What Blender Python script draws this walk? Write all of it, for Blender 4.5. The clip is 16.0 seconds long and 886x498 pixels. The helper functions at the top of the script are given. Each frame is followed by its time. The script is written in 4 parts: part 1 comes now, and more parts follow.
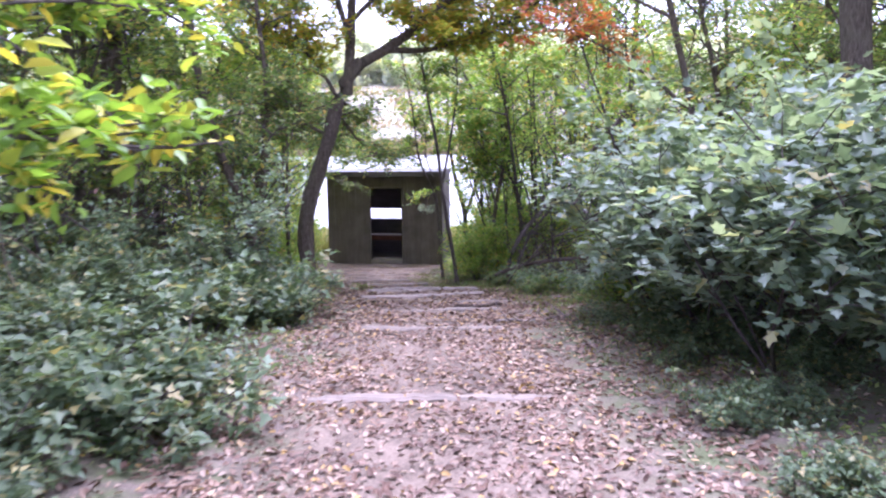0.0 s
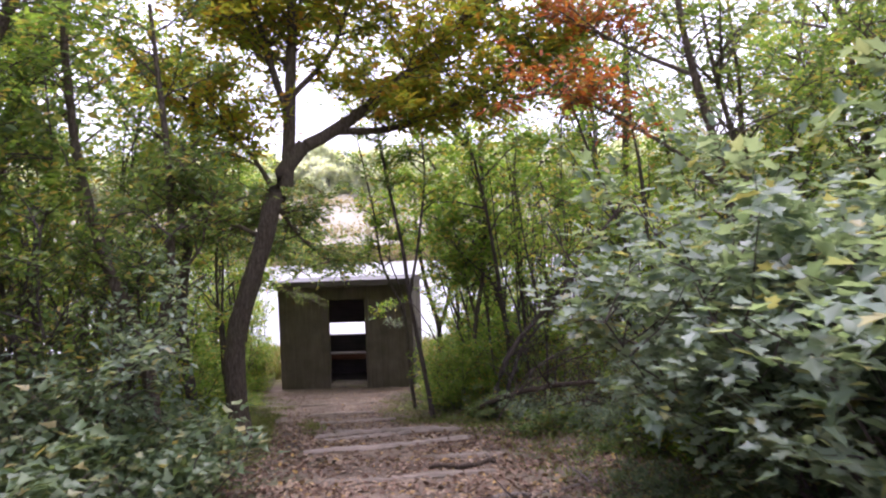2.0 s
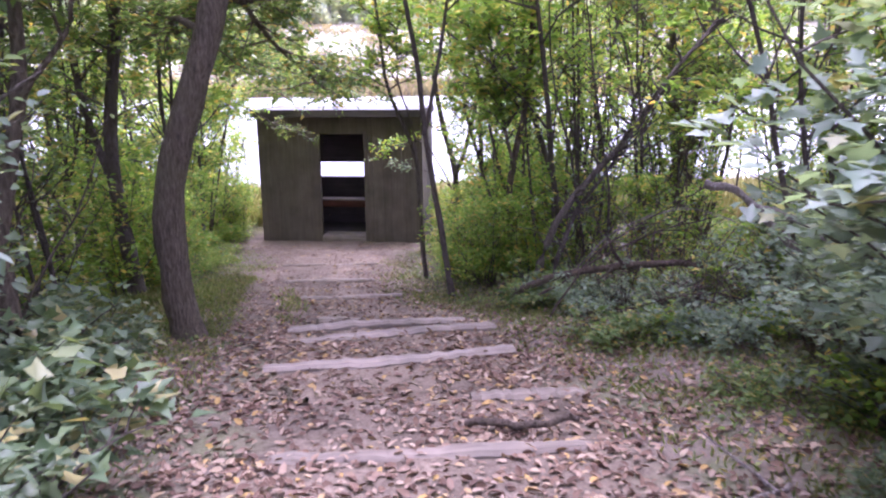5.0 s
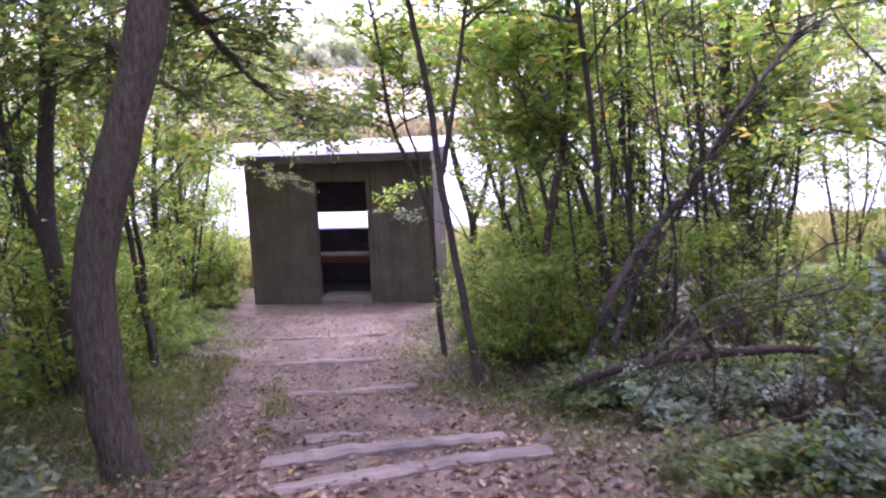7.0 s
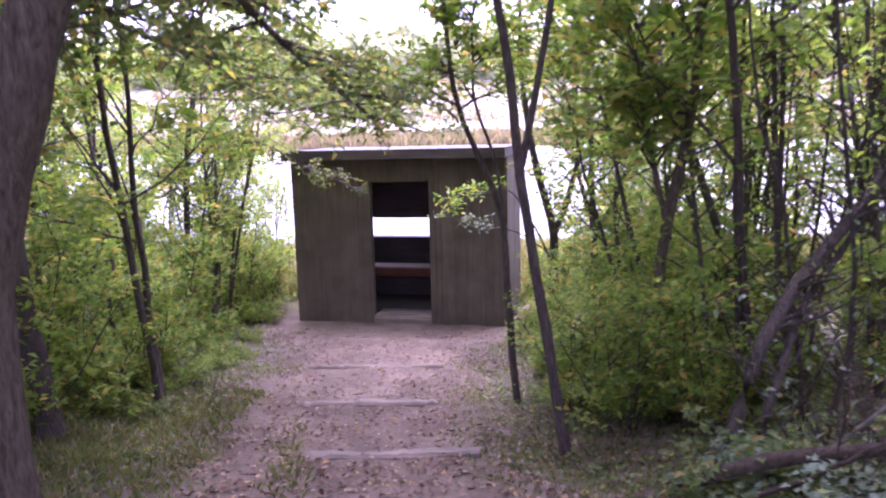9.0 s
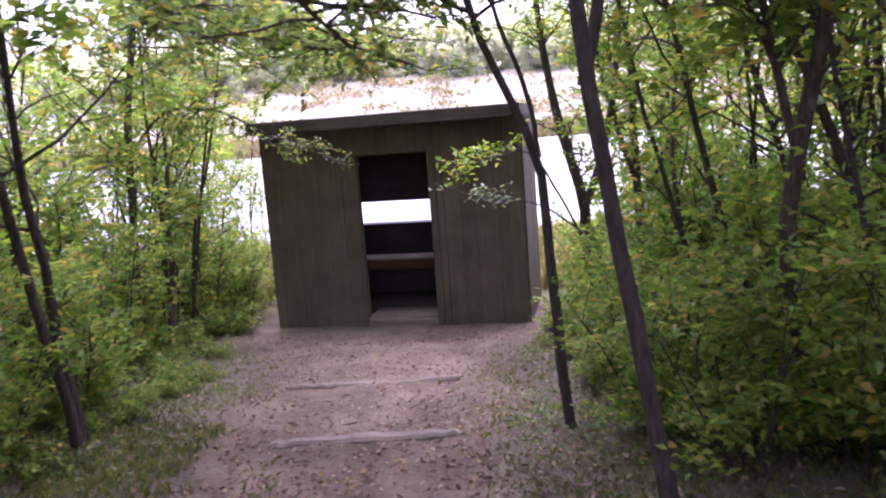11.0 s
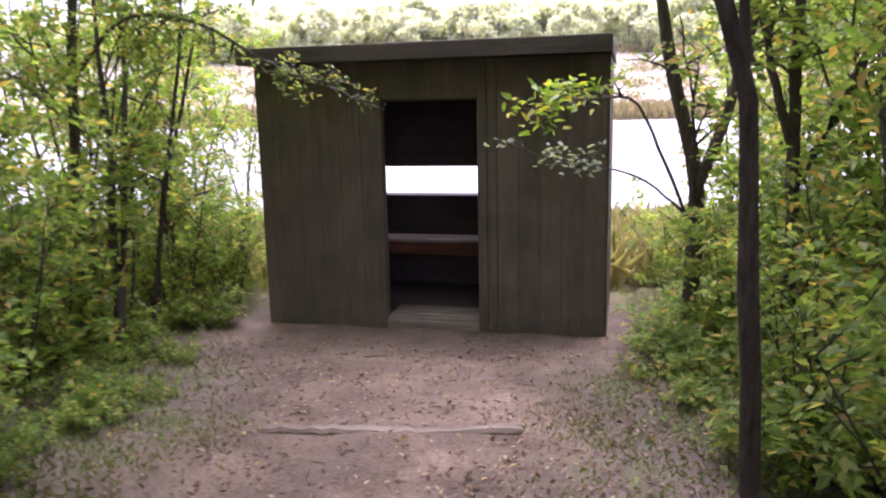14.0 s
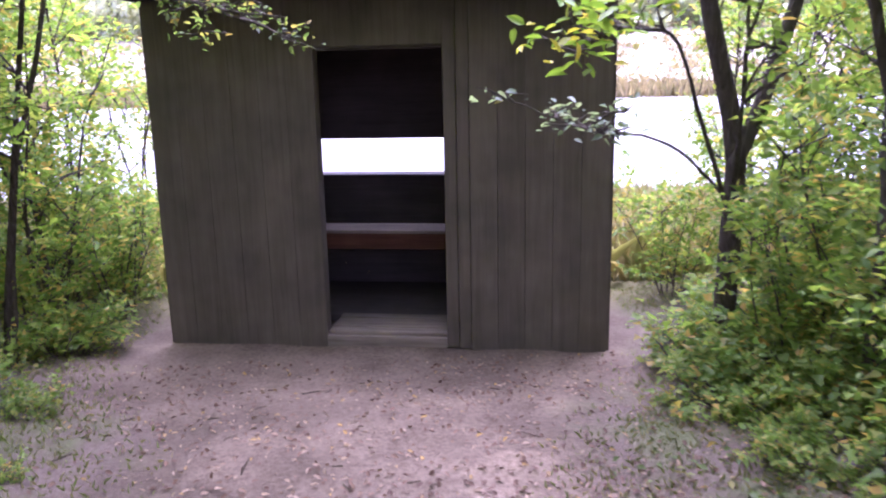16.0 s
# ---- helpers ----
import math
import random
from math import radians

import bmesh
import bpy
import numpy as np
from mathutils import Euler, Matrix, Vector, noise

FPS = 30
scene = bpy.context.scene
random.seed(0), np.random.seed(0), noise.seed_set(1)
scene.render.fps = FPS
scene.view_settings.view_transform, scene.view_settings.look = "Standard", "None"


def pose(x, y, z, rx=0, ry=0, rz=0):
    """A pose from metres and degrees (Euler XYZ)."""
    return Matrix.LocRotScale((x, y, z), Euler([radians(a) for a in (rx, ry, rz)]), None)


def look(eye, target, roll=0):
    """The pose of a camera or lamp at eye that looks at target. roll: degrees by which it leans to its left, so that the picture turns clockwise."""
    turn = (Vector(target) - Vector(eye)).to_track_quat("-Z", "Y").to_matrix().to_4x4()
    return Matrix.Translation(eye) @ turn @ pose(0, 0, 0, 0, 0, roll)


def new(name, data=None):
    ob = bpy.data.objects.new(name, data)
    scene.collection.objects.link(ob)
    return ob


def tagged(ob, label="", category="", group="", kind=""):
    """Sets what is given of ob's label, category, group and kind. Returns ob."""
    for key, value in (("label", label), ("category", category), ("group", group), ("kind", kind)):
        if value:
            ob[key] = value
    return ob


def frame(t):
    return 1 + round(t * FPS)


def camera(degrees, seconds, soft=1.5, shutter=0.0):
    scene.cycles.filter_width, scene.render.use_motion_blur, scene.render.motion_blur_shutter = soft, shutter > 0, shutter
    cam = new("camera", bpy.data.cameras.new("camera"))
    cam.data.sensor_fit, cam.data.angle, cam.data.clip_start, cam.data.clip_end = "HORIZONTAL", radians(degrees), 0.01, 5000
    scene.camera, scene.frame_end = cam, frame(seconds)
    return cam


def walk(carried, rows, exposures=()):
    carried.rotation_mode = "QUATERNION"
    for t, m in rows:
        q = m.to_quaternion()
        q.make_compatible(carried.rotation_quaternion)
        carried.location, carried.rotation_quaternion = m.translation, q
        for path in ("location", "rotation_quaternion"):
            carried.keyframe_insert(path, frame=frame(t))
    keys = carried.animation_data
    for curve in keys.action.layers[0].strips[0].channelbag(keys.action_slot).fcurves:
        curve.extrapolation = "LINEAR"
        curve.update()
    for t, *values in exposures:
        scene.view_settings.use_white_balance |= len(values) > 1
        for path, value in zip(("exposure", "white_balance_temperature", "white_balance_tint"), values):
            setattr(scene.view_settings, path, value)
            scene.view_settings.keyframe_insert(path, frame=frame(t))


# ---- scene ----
cam = camera(60.9, 16.0, soft=2.1, shutter=0.5)
PATH = [
    (0, (-0.006, 0.512, 3.192), (0.0, 2.487, 2.878), -0.7),
    (0.5, (0.031, 1.144, 3.124), (0.076, 3.125, 2.851), -1.9),
    (1, (0.009, 1.841, 3.102), (0.025, 3.833, 2.927), -1.9),
    (1.5, (0.066, 2.47, 3.076), (0.151, 4.466, 2.993), -2.3),
    (2, (0.065, 3.101, 3.061), (0.152, 5.099, 3.023), -2.4),
    (2.5, (0.113, 3.661, 3.06), (0.207, 5.659, 3.042), -3.7),
    (3, (0.089, 4.304, 2.974), (0.179, 6.295, 2.812), -3.7),
    (3.5, (0.05, 4.887, 2.88), (0.107, 6.861, 2.566), 1.4),
    (6, (-0.154, 7.09, 2.787), (-0.081, 9.032, 2.317), -1.7),
    (6.5, (-0.159, 7.577, 2.781), (-0.093, 9.539, 2.399), -1.7),
    (7, (-0.155, 8.046, 2.735), (-0.102, 10.013, 2.375), -2.2),
    (7.5, (-0.141, 8.553, 2.677), (-0.139, 10.528, 2.361), -2.4),
    (8, (-0.122, 8.991, 2.64), (-0.132, 10.969, 2.34), -2.9),
    (8.5, (-0.1, 9.392, 2.645), (-0.075, 11.358, 2.274), -3.6),
    (9, (-0.148, 9.81, 2.442), (-0.282, 11.779, 2.118), -1.5),
    (11.5, (-0.439, 11.973, 1.986), (-0.543, 13.942, 1.653), -4.7),
    (12, (-0.48, 12.385, 1.97), (-0.565, 14.349, 1.601), -4.4),
    (12.5, (-0.617, 12.738, 1.868), (-0.68, 14.72, 1.609), -1.0),
    (13, (-0.648, 13.047, 1.792), (-0.79, 15.024, 1.526), -1.7),
    (13.5, (-0.701, 13.359, 1.722), (-0.882, 15.333, 1.46), -2.1),
    (14, (-0.785, 13.659, 1.659), (-0.951, 15.616, 1.282), -1.3),
    (14.5, (-0.827, 14.028, 1.458), (-0.864, 15.994, 1.09), -0.2),
    (15, (-0.94, 14.367, 1.464), (-0.925, 16.332, 1.094), -0.6),
    (15.5, (-1.009, 14.759, 1.458), (-0.979, 16.716, 1.048), -0.8),
    (16, (-1.126, 15.103, 1.471), (-1.088, 17.056, 1.041), -1.2),
]
EXPOSURES = [(0.0, 2.55, 5150, 45), (1.0, 2.45, 5100, 51), (1.5, 2.25, 5150, 54), (2.0, 1.88, 5850, 38), (2.5, 1.75, 6500, 30), (3.0, 1.72, 7700, 24), (3.5, 2.05, 5750, 44), (6.0, 2.77, 5300, 54), (7.0, 2.7, 5300, 60), (8.0, 2.58, 5400, 66), (9.0, 2.72, 5350, 68), (11.5, 2.25, 5500, 54), (12.0, 2.4, 5450, 54), (12.5, 2.2, 5600, 54), (13.0, 2.2, 5900, 45), (13.5, 2.12, 6350, 37), (14.5, 2.52, 5300, 55), (16.0, 2.72, 5250, 56)]
walk(cam, [(t, look(eye, target, roll)) for t, eye, target, roll in PATH], EXPOSURES)

# ---- light ----
SUN_ELEVATION, SUN_TURN = radians(74), radians(20)
sky_world = bpy.data.worlds.new("overcast_sky")
sky_world.use_nodes = True
scene.world = sky_world
wt = sky_world.node_tree
sky = wt.nodes.new("ShaderNodeTexSky")
sky.sky_type, sky.sun_disc = "NISHITA", False
sky.sun_elevation, sky.sun_rotation = SUN_ELEVATION, SUN_TURN
sky.air_density, sky.dust_density, sky.ozone_density = 1.0, 4.0, 1.0
pale = wt.nodes.new("ShaderNodeHueSaturation")
pale.inputs["Saturation"].default_value = 0.3
wt.links.new(sky.outputs[0], pale.inputs["Color"])
wt.links.new(pale.outputs[0], wt.nodes["Background"].inputs["Color"])
wt.nodes["Background"].inputs["Strength"].default_value = 0.15
sun_data = bpy.data.lights.new("sun", "SUN")
sun_data.energy, sun_data.angle, sun_data.color = 0.8, radians(60), (1.0, 0.96, 0.9)
sun = new("sun", sun_data)
sun.matrix_world = look((0, 0, 30), Vector((0, 0, 30)) - Vector((math.cos(SUN_ELEVATION) * math.sin(SUN_TURN), math.cos(SUN_ELEVATION) * math.cos(SUN_TURN), math.sin(SUN_ELEVATION))))


# ---- materials ----
def material(name):
    m = bpy.data.materials.new(name)
    m.use_nodes = True
    return m, m.node_tree, m.node_tree.nodes["Principled BSDF"]


def noise_node(t, scale, detail=4.0, rough=0.6, coords=None, distort=0.0):
    n = t.nodes.new("ShaderNodeTexNoise")
    n.inputs["Scale"].default_value, n.inputs["Detail"].default_value = scale, detail
    n.inputs["Roughness"].default_value, n.inputs["Distortion"].default_value = rough, distort
    if coords is None:
        coords = t.nodes.new("ShaderNodeTexCoord").outputs["Object"]
    t.links.new(coords, n.inputs["Vector"])
    return n.outputs["Fac"]


def ramp(t, fac, stops):
    r = t.nodes.new("ShaderNodeValToRGB")
    while len(r.color_ramp.elements) < len(stops):
        r.color_ramp.elements.new(0.5)
    for e, (pos, c) in zip(r.color_ramp.elements, stops):
        e.position, e.color = pos, (*c, 1)
    t.links.new(fac, r.inputs["Fac"])
    return r.outputs["Color"]


def mixed(t, fac, a, b, mode="MIX"):
    n = t.nodes.new("ShaderNodeMix")
    n.data_type, n.blend_type = "RGBA", mode
    for value, socket in ((fac, n.inputs["Factor"]), (a, n.inputs["A"]), (b, n.inputs["B"])):
        if isinstance(value, bpy.types.NodeSocket):
            t.links.new(value, socket)
        else:
            socket.default_value = value if isinstance(value, float) else (*value, 1)
    return n.outputs["Result"]


def scaled(t, sx, sy, sz):
    m = t.nodes.new("ShaderNodeMapping")
    m.inputs["Scale"].default_value = (sx, sy, sz)
    t.links.new(t.nodes.new("ShaderNodeTexCoord").outputs["Object"], m.inputs["Vector"])
    return m.outputs["Vector"]


def bump(t, p, height, strength, distance=0.02):
    b = t.nodes.new("ShaderNodeBump")
    b.inputs["Strength"].default_value, b.inputs["Distance"].default_value = strength, distance
    t.links.new(height, b.inputs["Height"])
    t.links.new(b.outputs["Normal"], p.inputs["Normal"])


def leaf_material(name, stops, translucent=0.4, rough=0.45, specular=0.5):
    """Leaves: each island has its own tint; light shines through in part."""
    m, t, p = material(name)
    geo = t.nodes.new("ShaderNodeNewGeometry")
    col = ramp(t, geo.outputs["Random Per Island"], stops)
    tone = noise_node(t, 1.3, 2.0)
    dark = ramp(t, tone, [(0.3, (0.7, 0.7, 0.7)), (0.75, (1.15, 1.15, 1.1))])
    col = mixed(t, 1.0, col, dark, "MULTIPLY")
    t.links.new(col, p.inputs["Base Color"])
    p.inputs["Roughness"].default_value = rough
    p.inputs["Specular IOR Level"].default_value = specular
    tl = t.nodes.new("ShaderNodeBsdfTranslucent")
    warm = mixed(t, 1.0, col, (1.25, 1.2, 0.6), "MULTIPLY")
    t.links.new(warm, tl.inputs["Color"])
    mx = t.nodes.new("ShaderNodeMixShader")
    mx.inputs[0].default_value = translucent
    t.links.new(p.outputs[0], mx.inputs[1])
    t.links.new(tl.outputs[0], mx.inputs[2])
    t.links.new(mx.outputs[0], t.nodes["Material Output"].inputs["Surface"])
    return m


LEAF_GREEN = leaf_material("leaf_green", [(0.0, (0.095, 0.17, 0.055)), (0.5, (0.16, 0.25, 0.08)), (0.85, (0.24, 0.30, 0.095)), (0.96, (0.40, 0.31, 0.10))], 0.6)
LEAF_BRIGHT = leaf_material("leaf_bright", [(0.0, (0.15, 0.275, 0.05)), (0.5, (0.225, 0.375, 0.075)), (0.85, (0.37, 0.45, 0.11)), (0.97, (0.58, 0.42, 0.12))], 0.66)
LEAF_GREY = leaf_material("leaf_grey_green", [(0.0, (0.145, 0.215, 0.15)), (0.5, (0.215, 0.30, 0.215)), (0.9, (0.285, 0.365, 0.28)), (0.99, (0.36, 0.34, 0.14))], 0.54, 0.42, 0.6)
LEAF_BRAMBLE = leaf_material("leaf_bramble", [(0.0, (0.08, 0.13, 0.065)), (0.5, (0.125, 0.19, 0.092)), (0.85, (0.185, 0.245, 0.125)), (0.97, (0.35, 0.31, 0.13))], 0.42, 0.45, 0.5)
LEAF_YELLOW = leaf_material("leaf_yellow", [(0.0, (0.24, 0.34, 0.045)), (0.4, (0.36, 0.42, 0.055)), (0.75, (0.50, 0.44, 0.055)), (0.96, (0.52, 0.28, 0.05))], 0.68)
LEAF_RED = leaf_material("leaf_red", [(0.0, (0.40, 0.10, 0.03)), (0.6, (0.45, 0.16, 0.04)), (0.95, (0.30, 0.22, 0.05))], 0.45)
LEAF_LIME = leaf_material("leaf_lime", [(0.0, (0.15, 0.29, 0.03)), (0.6, (0.22, 0.36, 0.045)), (0.95, (0.52, 0.46, 0.05))], 0.5)
LEAF_DRY = leaf_material("leaf_dry", [(0.0, (0.085, 0.048, 0.031)), (0.35, (0.16, 0.098, 0.064)), (0.65, (0.24, 0.165, 0.115)), (0.9, (0.36, 0.28, 0.205)), (0.98, (0.38, 0.25, 0.08))], 0.1, 0.7, 0.3)
# Far leaves: distance haze is put into this pale, greyed colour.
LEAF_FAR_HAZED = leaf_material("leaf_far_hazed", [(0.0, (0.66, 0.73, 0.72)), (0.5, (0.72, 0.78, 0.76)), (0.9, (0.77, 0.79, 0.72))], 0.6, 0.8, 0.1)
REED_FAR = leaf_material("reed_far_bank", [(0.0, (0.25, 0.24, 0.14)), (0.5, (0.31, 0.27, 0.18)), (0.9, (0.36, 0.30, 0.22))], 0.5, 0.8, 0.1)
GRASS = leaf_material("grass", [(0.0, (0.135, 0.195, 0.065)), (0.5, (0.205, 0.265, 0.09)), (0.9, (0.34, 0.315, 0.17))], 0.5, 0.6, 0.3)
REED = leaf_material("reed", [(0.0, (0.36, 0.37, 0.15)), (0.6, (0.50, 0.48, 0.22)), (0.95, (0.55, 0.48, 0.32))], 0.4, 0.6, 0.3)


def bark_material(name, dark, light, moss):
    m, t, p = material(name)
    v = scaled(t, 9, 9, 2.2)
    grain = noise_node(t, 5.0, 6.0, 0.65, v, 0.4)
    broad = noise_node(t, 1.6, 3.0)
    col = ramp(t, grain, [(0.3, dark), (0.7, light)])
    col = mixed(t, ramp(t, broad, [(0.5, (0, 0, 0)), (0.68, (0.7, 0.7, 0.7))]), col, moss)
    t.links.new(col, p.inputs["Base Color"])
    p.inputs["Roughness"].default_value = 0.9
    p.inputs["Specular IOR Level"].default_value = 0.2
    bump(t, p, grain, 1.0, 0.05)
    return m


BARK = bark_material("bark", (0.05, 0.04, 0.028), (0.20, 0.162, 0.115), (0.13, 0.12, 0.07))
BARK_THIN = bark_material("bark_thin", (0.06, 0.049, 0.041), (0.16, 0.133, 0.112), (0.105, 0.10, 0.065))
# Far bark is lightened to match, haze in its colour too.
BARK_FAR_HAZED = bark_material("bark_far_hazed", (0.17, 0.17, 0.16), (0.24, 0.235, 0.22), (0.20, 0.21, 0.19))
BARK_LOG = bark_material("bark_log", (0.05, 0.037, 0.028), (0.15, 0.115, 0.088), (0.11, 0.09, 0.06))
BARK_DEAD = bark_material("bark_dead", (0.12, 0.10, 0.085), (0.36, 0.32, 0.28), (0.20, 0.18, 0.15))


def timber_material(name, dark, light, along, rough=0.8):
    """Sawn timber: grain along one axis, a tint of its own for each board."""
    m, t, p = material(name)
    sc = [28.0, 28.0, 28.0]
    sc["xyz".index(along)] = 1.5
    grain = noise_node(t, 1.0, 6.0, 0.6, scaled(t, *sc), 0.6)
    stain = noise_node(t, 2.3, 3.0)
    col = ramp(t, grain, [(0.3, dark), (0.72, light)])
    info = t.nodes.new("ShaderNodeObjectInfo")
    col = mixed(t, 1.0, col, ramp(t, info.outputs["Random"], [(0.0, (0.90, 0.90, 0.895)), (1.0, (1.09, 1.085, 1.07))]), "MULTIPLY")
    col = mixed(t, 1.0, col, ramp(t, stain, [(0.3, (0.7, 0.72, 0.7)), (0.7, (1.15, 1.12, 1.1))]), "MULTIPLY")
    t.links.new(col, p.inputs["Base Color"])
    p.inputs["Roughness"].default_value = rough
    p.inputs["Specular IOR Level"].default_value = 0.25
    bump(t, p, grain, 0.5, 0.006)
    return m


WOOD_DARK = timber_material("stained_boards", (0.102, 0.087, 0.067), (0.146, 0.124, 0.096), "z")
WOOD_DARK_X = timber_material("stained_boards_flat", (0.065, 0.056, 0.046), (0.12, 0.104, 0.086), "x")
# Inner boards: the hide's interior shade is put into this darker colour.
WOOD_INNER_SHADED = timber_material("shaded_inner_boards", (0.058, 0.05, 0.049), (0.088, 0.076, 0.074), "x", 0.75)
WOOD_PALE = timber_material("bleached_timber", (0.165, 0.137, 0.11), (0.32, 0.272, 0.226), "x", 0.85)
WOOD_STEP = timber_material("trodden_timber", (0.135, 0.11, 0.086), (0.25, 0.212, 0.172), "x", 0.9)
WOOD_RED = timber_material("red_brown_timber", (0.075, 0.032, 0.021), (0.135, 0.058, 0.037), "x")
FELT, ft, fp = material("roof_felt")
ft.links.new(ramp(ft, noise_node(ft, 60.0, 4.0), [(0.3, (0.07, 0.07, 0.065)), (0.7, (0.14, 0.14, 0.13))]), fp.inputs["Base Color"])
fp.inputs["Roughness"].default_value = 0.9

WATER, wtr, wp = material("lake_water")
wp.inputs["Base Color"].default_value = (0.30, 0.31, 0.29, 1)
wp.inputs["Roughness"].default_value = 0.3
wp.inputs["IOR"].default_value = 1.33
bump(wtr, wp, noise_node(wtr, 2.5, 4.0), 0.6, 0.08)

# ---- lie of the land ----
STEPS = [  # left end x, y; right end x, y; width of the timber
    (-1.00, 5.84, 0.80, 5.86, 0.15),
    (-0.85, 8.15, 0.62, 8.22, 0.14),
    (-0.82, 9.52, 0.76, 9.62, 0.13),
    (0.22, 10.42, 0.92, 10.48, 0.15),
    (-1.16, 11.12, 0.62, 11.44, 0.16),
    (-1.08, 11.96, 0.58, 12.38, 0.15),
    (-1.22, 12.46, 0.34, 12.80, 0.14),
    (-1.02, 12.93, -0.10, 13.31, 0.12),
    (-1.42, 14.42, -0.26, 14.58, 0.12),
    (-1.86, 15.98, -0.65, 16.04, 0.12),
    (-2.13, 17.46, -0.70, 17.50, 0.10),
]
PROFILE_Y = [-300, -60, -10, 0, 5.9, 8.3, 10, 12, 13, 14.5, 16.05, 17.5, 19.5, 24, 28, 32, 35, 60, 130, 142, 152, 180, 215, 250, 320, 600, 1500]
PROFILE_Z = [9, 4, 2.1, 1.62, 1.21, 1.08, 0.90, 0.66, 0.48, 0.25, 0.02, -0.12, -0.26, -0.42, -0.8, -1.45, -2.0, -3, -3, -1.9, -1.0, 2.5, 10.5, 18, 24, 30, 36]
WATER_Z = -1.6


def path_middle(y):
    return np.interp(y, [0, 5, 9, 11, 13, 14.5, 16, 20], [0.05, 0.05, -0.1, -0.3, -0.7, -1.2, -1.45, -1.5])


def path_half(y):
    return np.interp(y, [0, 9, 11, 13, 14.5, 16, 18, 19.3, 21], [1.6, 1.5, 1.35, 1.25, 1.0, 0.95, 0.95, 1.7, 1.9])


def wobble(x, y, s):
    """A smooth unevenness, about -1 to 1."""
    return (np.sin(x * 1.7 * s + 1.3 * np.sin(y * 1.1 * s + 2)) + np.sin(y * 2.3 * s + 1.7 * np.sin(x * 0.9 * s)) + np.sin((x + y) * 3.1 * s + 0.7)) / 3


def land(x, y):
    x, y = np.asarray(x, float), np.asarray(y, float)
    z = np.interp(y, PROFILE_Y, PROFILE_Z)
    off = np.abs(x - path_middle(y)) - path_half(y)
    side = np.clip(off / 1.5, 0, 1)
    near = np.clip((30 - y) / 8, 0, 1)
    lift = side * side * (3 - 2 * side) * near * 0.10 + near * np.clip(off - 2, 0, 12) * 0.02
    lift = lift * np.clip((21 - y) / 3, 0, 1)
    rough = 0.012 * wobble(x, y, 4.1) + 0.05 * wobble(x, y, 0.9) * np.clip(off + 0.6, 0, 1)
    on = np.clip((0.35 - off) / 0.5, 0, 1)
    lines = np.array([ly + (ry - ly) * np.clip((x - lx) / (rx - lx), -0.3, 1.3) for lx, ly, rx, ry, _ in STEPS])
    saw = np.zeros_like(z)
    for a, b in zip(lines[:-1], lines[1:]):
        inside = (y > a) & (y <= b)
        saw = np.where(inside, ((y - a) / np.maximum(b - a, 0.05) - 0.5) * 0.07, saw)
    return z + lift + rough + on * saw


def height(x, y):
    return float(land(x, y))


# ---- mesh helpers ----
def link(name, me, mat, parent=None, label=""):
    ob = new(name, me)
    if mat is not None and not me.materials:
        me.materials.append(mat)
    ob.parent = parent
    return tagged(ob, label)


def mesh_np(name, verts, faces):
    """A mesh from arrays; faces all have the same number of corners."""
    me = bpy.data.meshes.new(name)
    verts, faces = np.asarray(verts, np.float32), np.asarray(faces, np.int32)
    n, k = faces.shape
    me.vertices.add(len(verts))
    me.vertices.foreach_set("co", verts.ravel())
    me.loops.add(n * k)
    me.loops.foreach_set("vertex_index", faces.ravel())
    me.polygons.add(n)
    me.polygons.foreach_set("loop_start", np.arange(0, n * k, k, dtype=np.int32))
    me.update(calc_edges=True)
    return me


def smooth(me):
    me.polygons.foreach_set("use_smooth", np.ones(len(me.polygons), bool))
    return me


def part(name, bm, mat, parent, label=""):
    me = bpy.data.meshes.new(name)
    bm.to_mesh(me)
    bm.free()
    return link(name, me, mat, parent, label)


def box_bm(x0, x1, y0, y1, z0, z1, bevel=0.004, bm=None):
    """A board with its edges taken off."""
    own = bmesh.new()
    bmesh.ops.create_cube(own, size=1)
    for v in own.verts:
        v.co = Vector(((x0 + x1) / 2 + v.co.x * (x1 - x0), (y0 + y1) / 2 + v.co.y * (y1 - y0), (z0 + z1) / 2 + v.co.z * (z1 - z0)))
    if bevel:
        bmesh.ops.bevel(own, geom=list(own.edges), offset=bevel, segments=1, affect="EDGES")
    if bm is None:
        return own
    me = bpy.data.meshes.new("piece")
    own.to_mesh(me)
    own.free()
    bm.from_mesh(me)
    bpy.data.meshes.remove(me)
    return bm


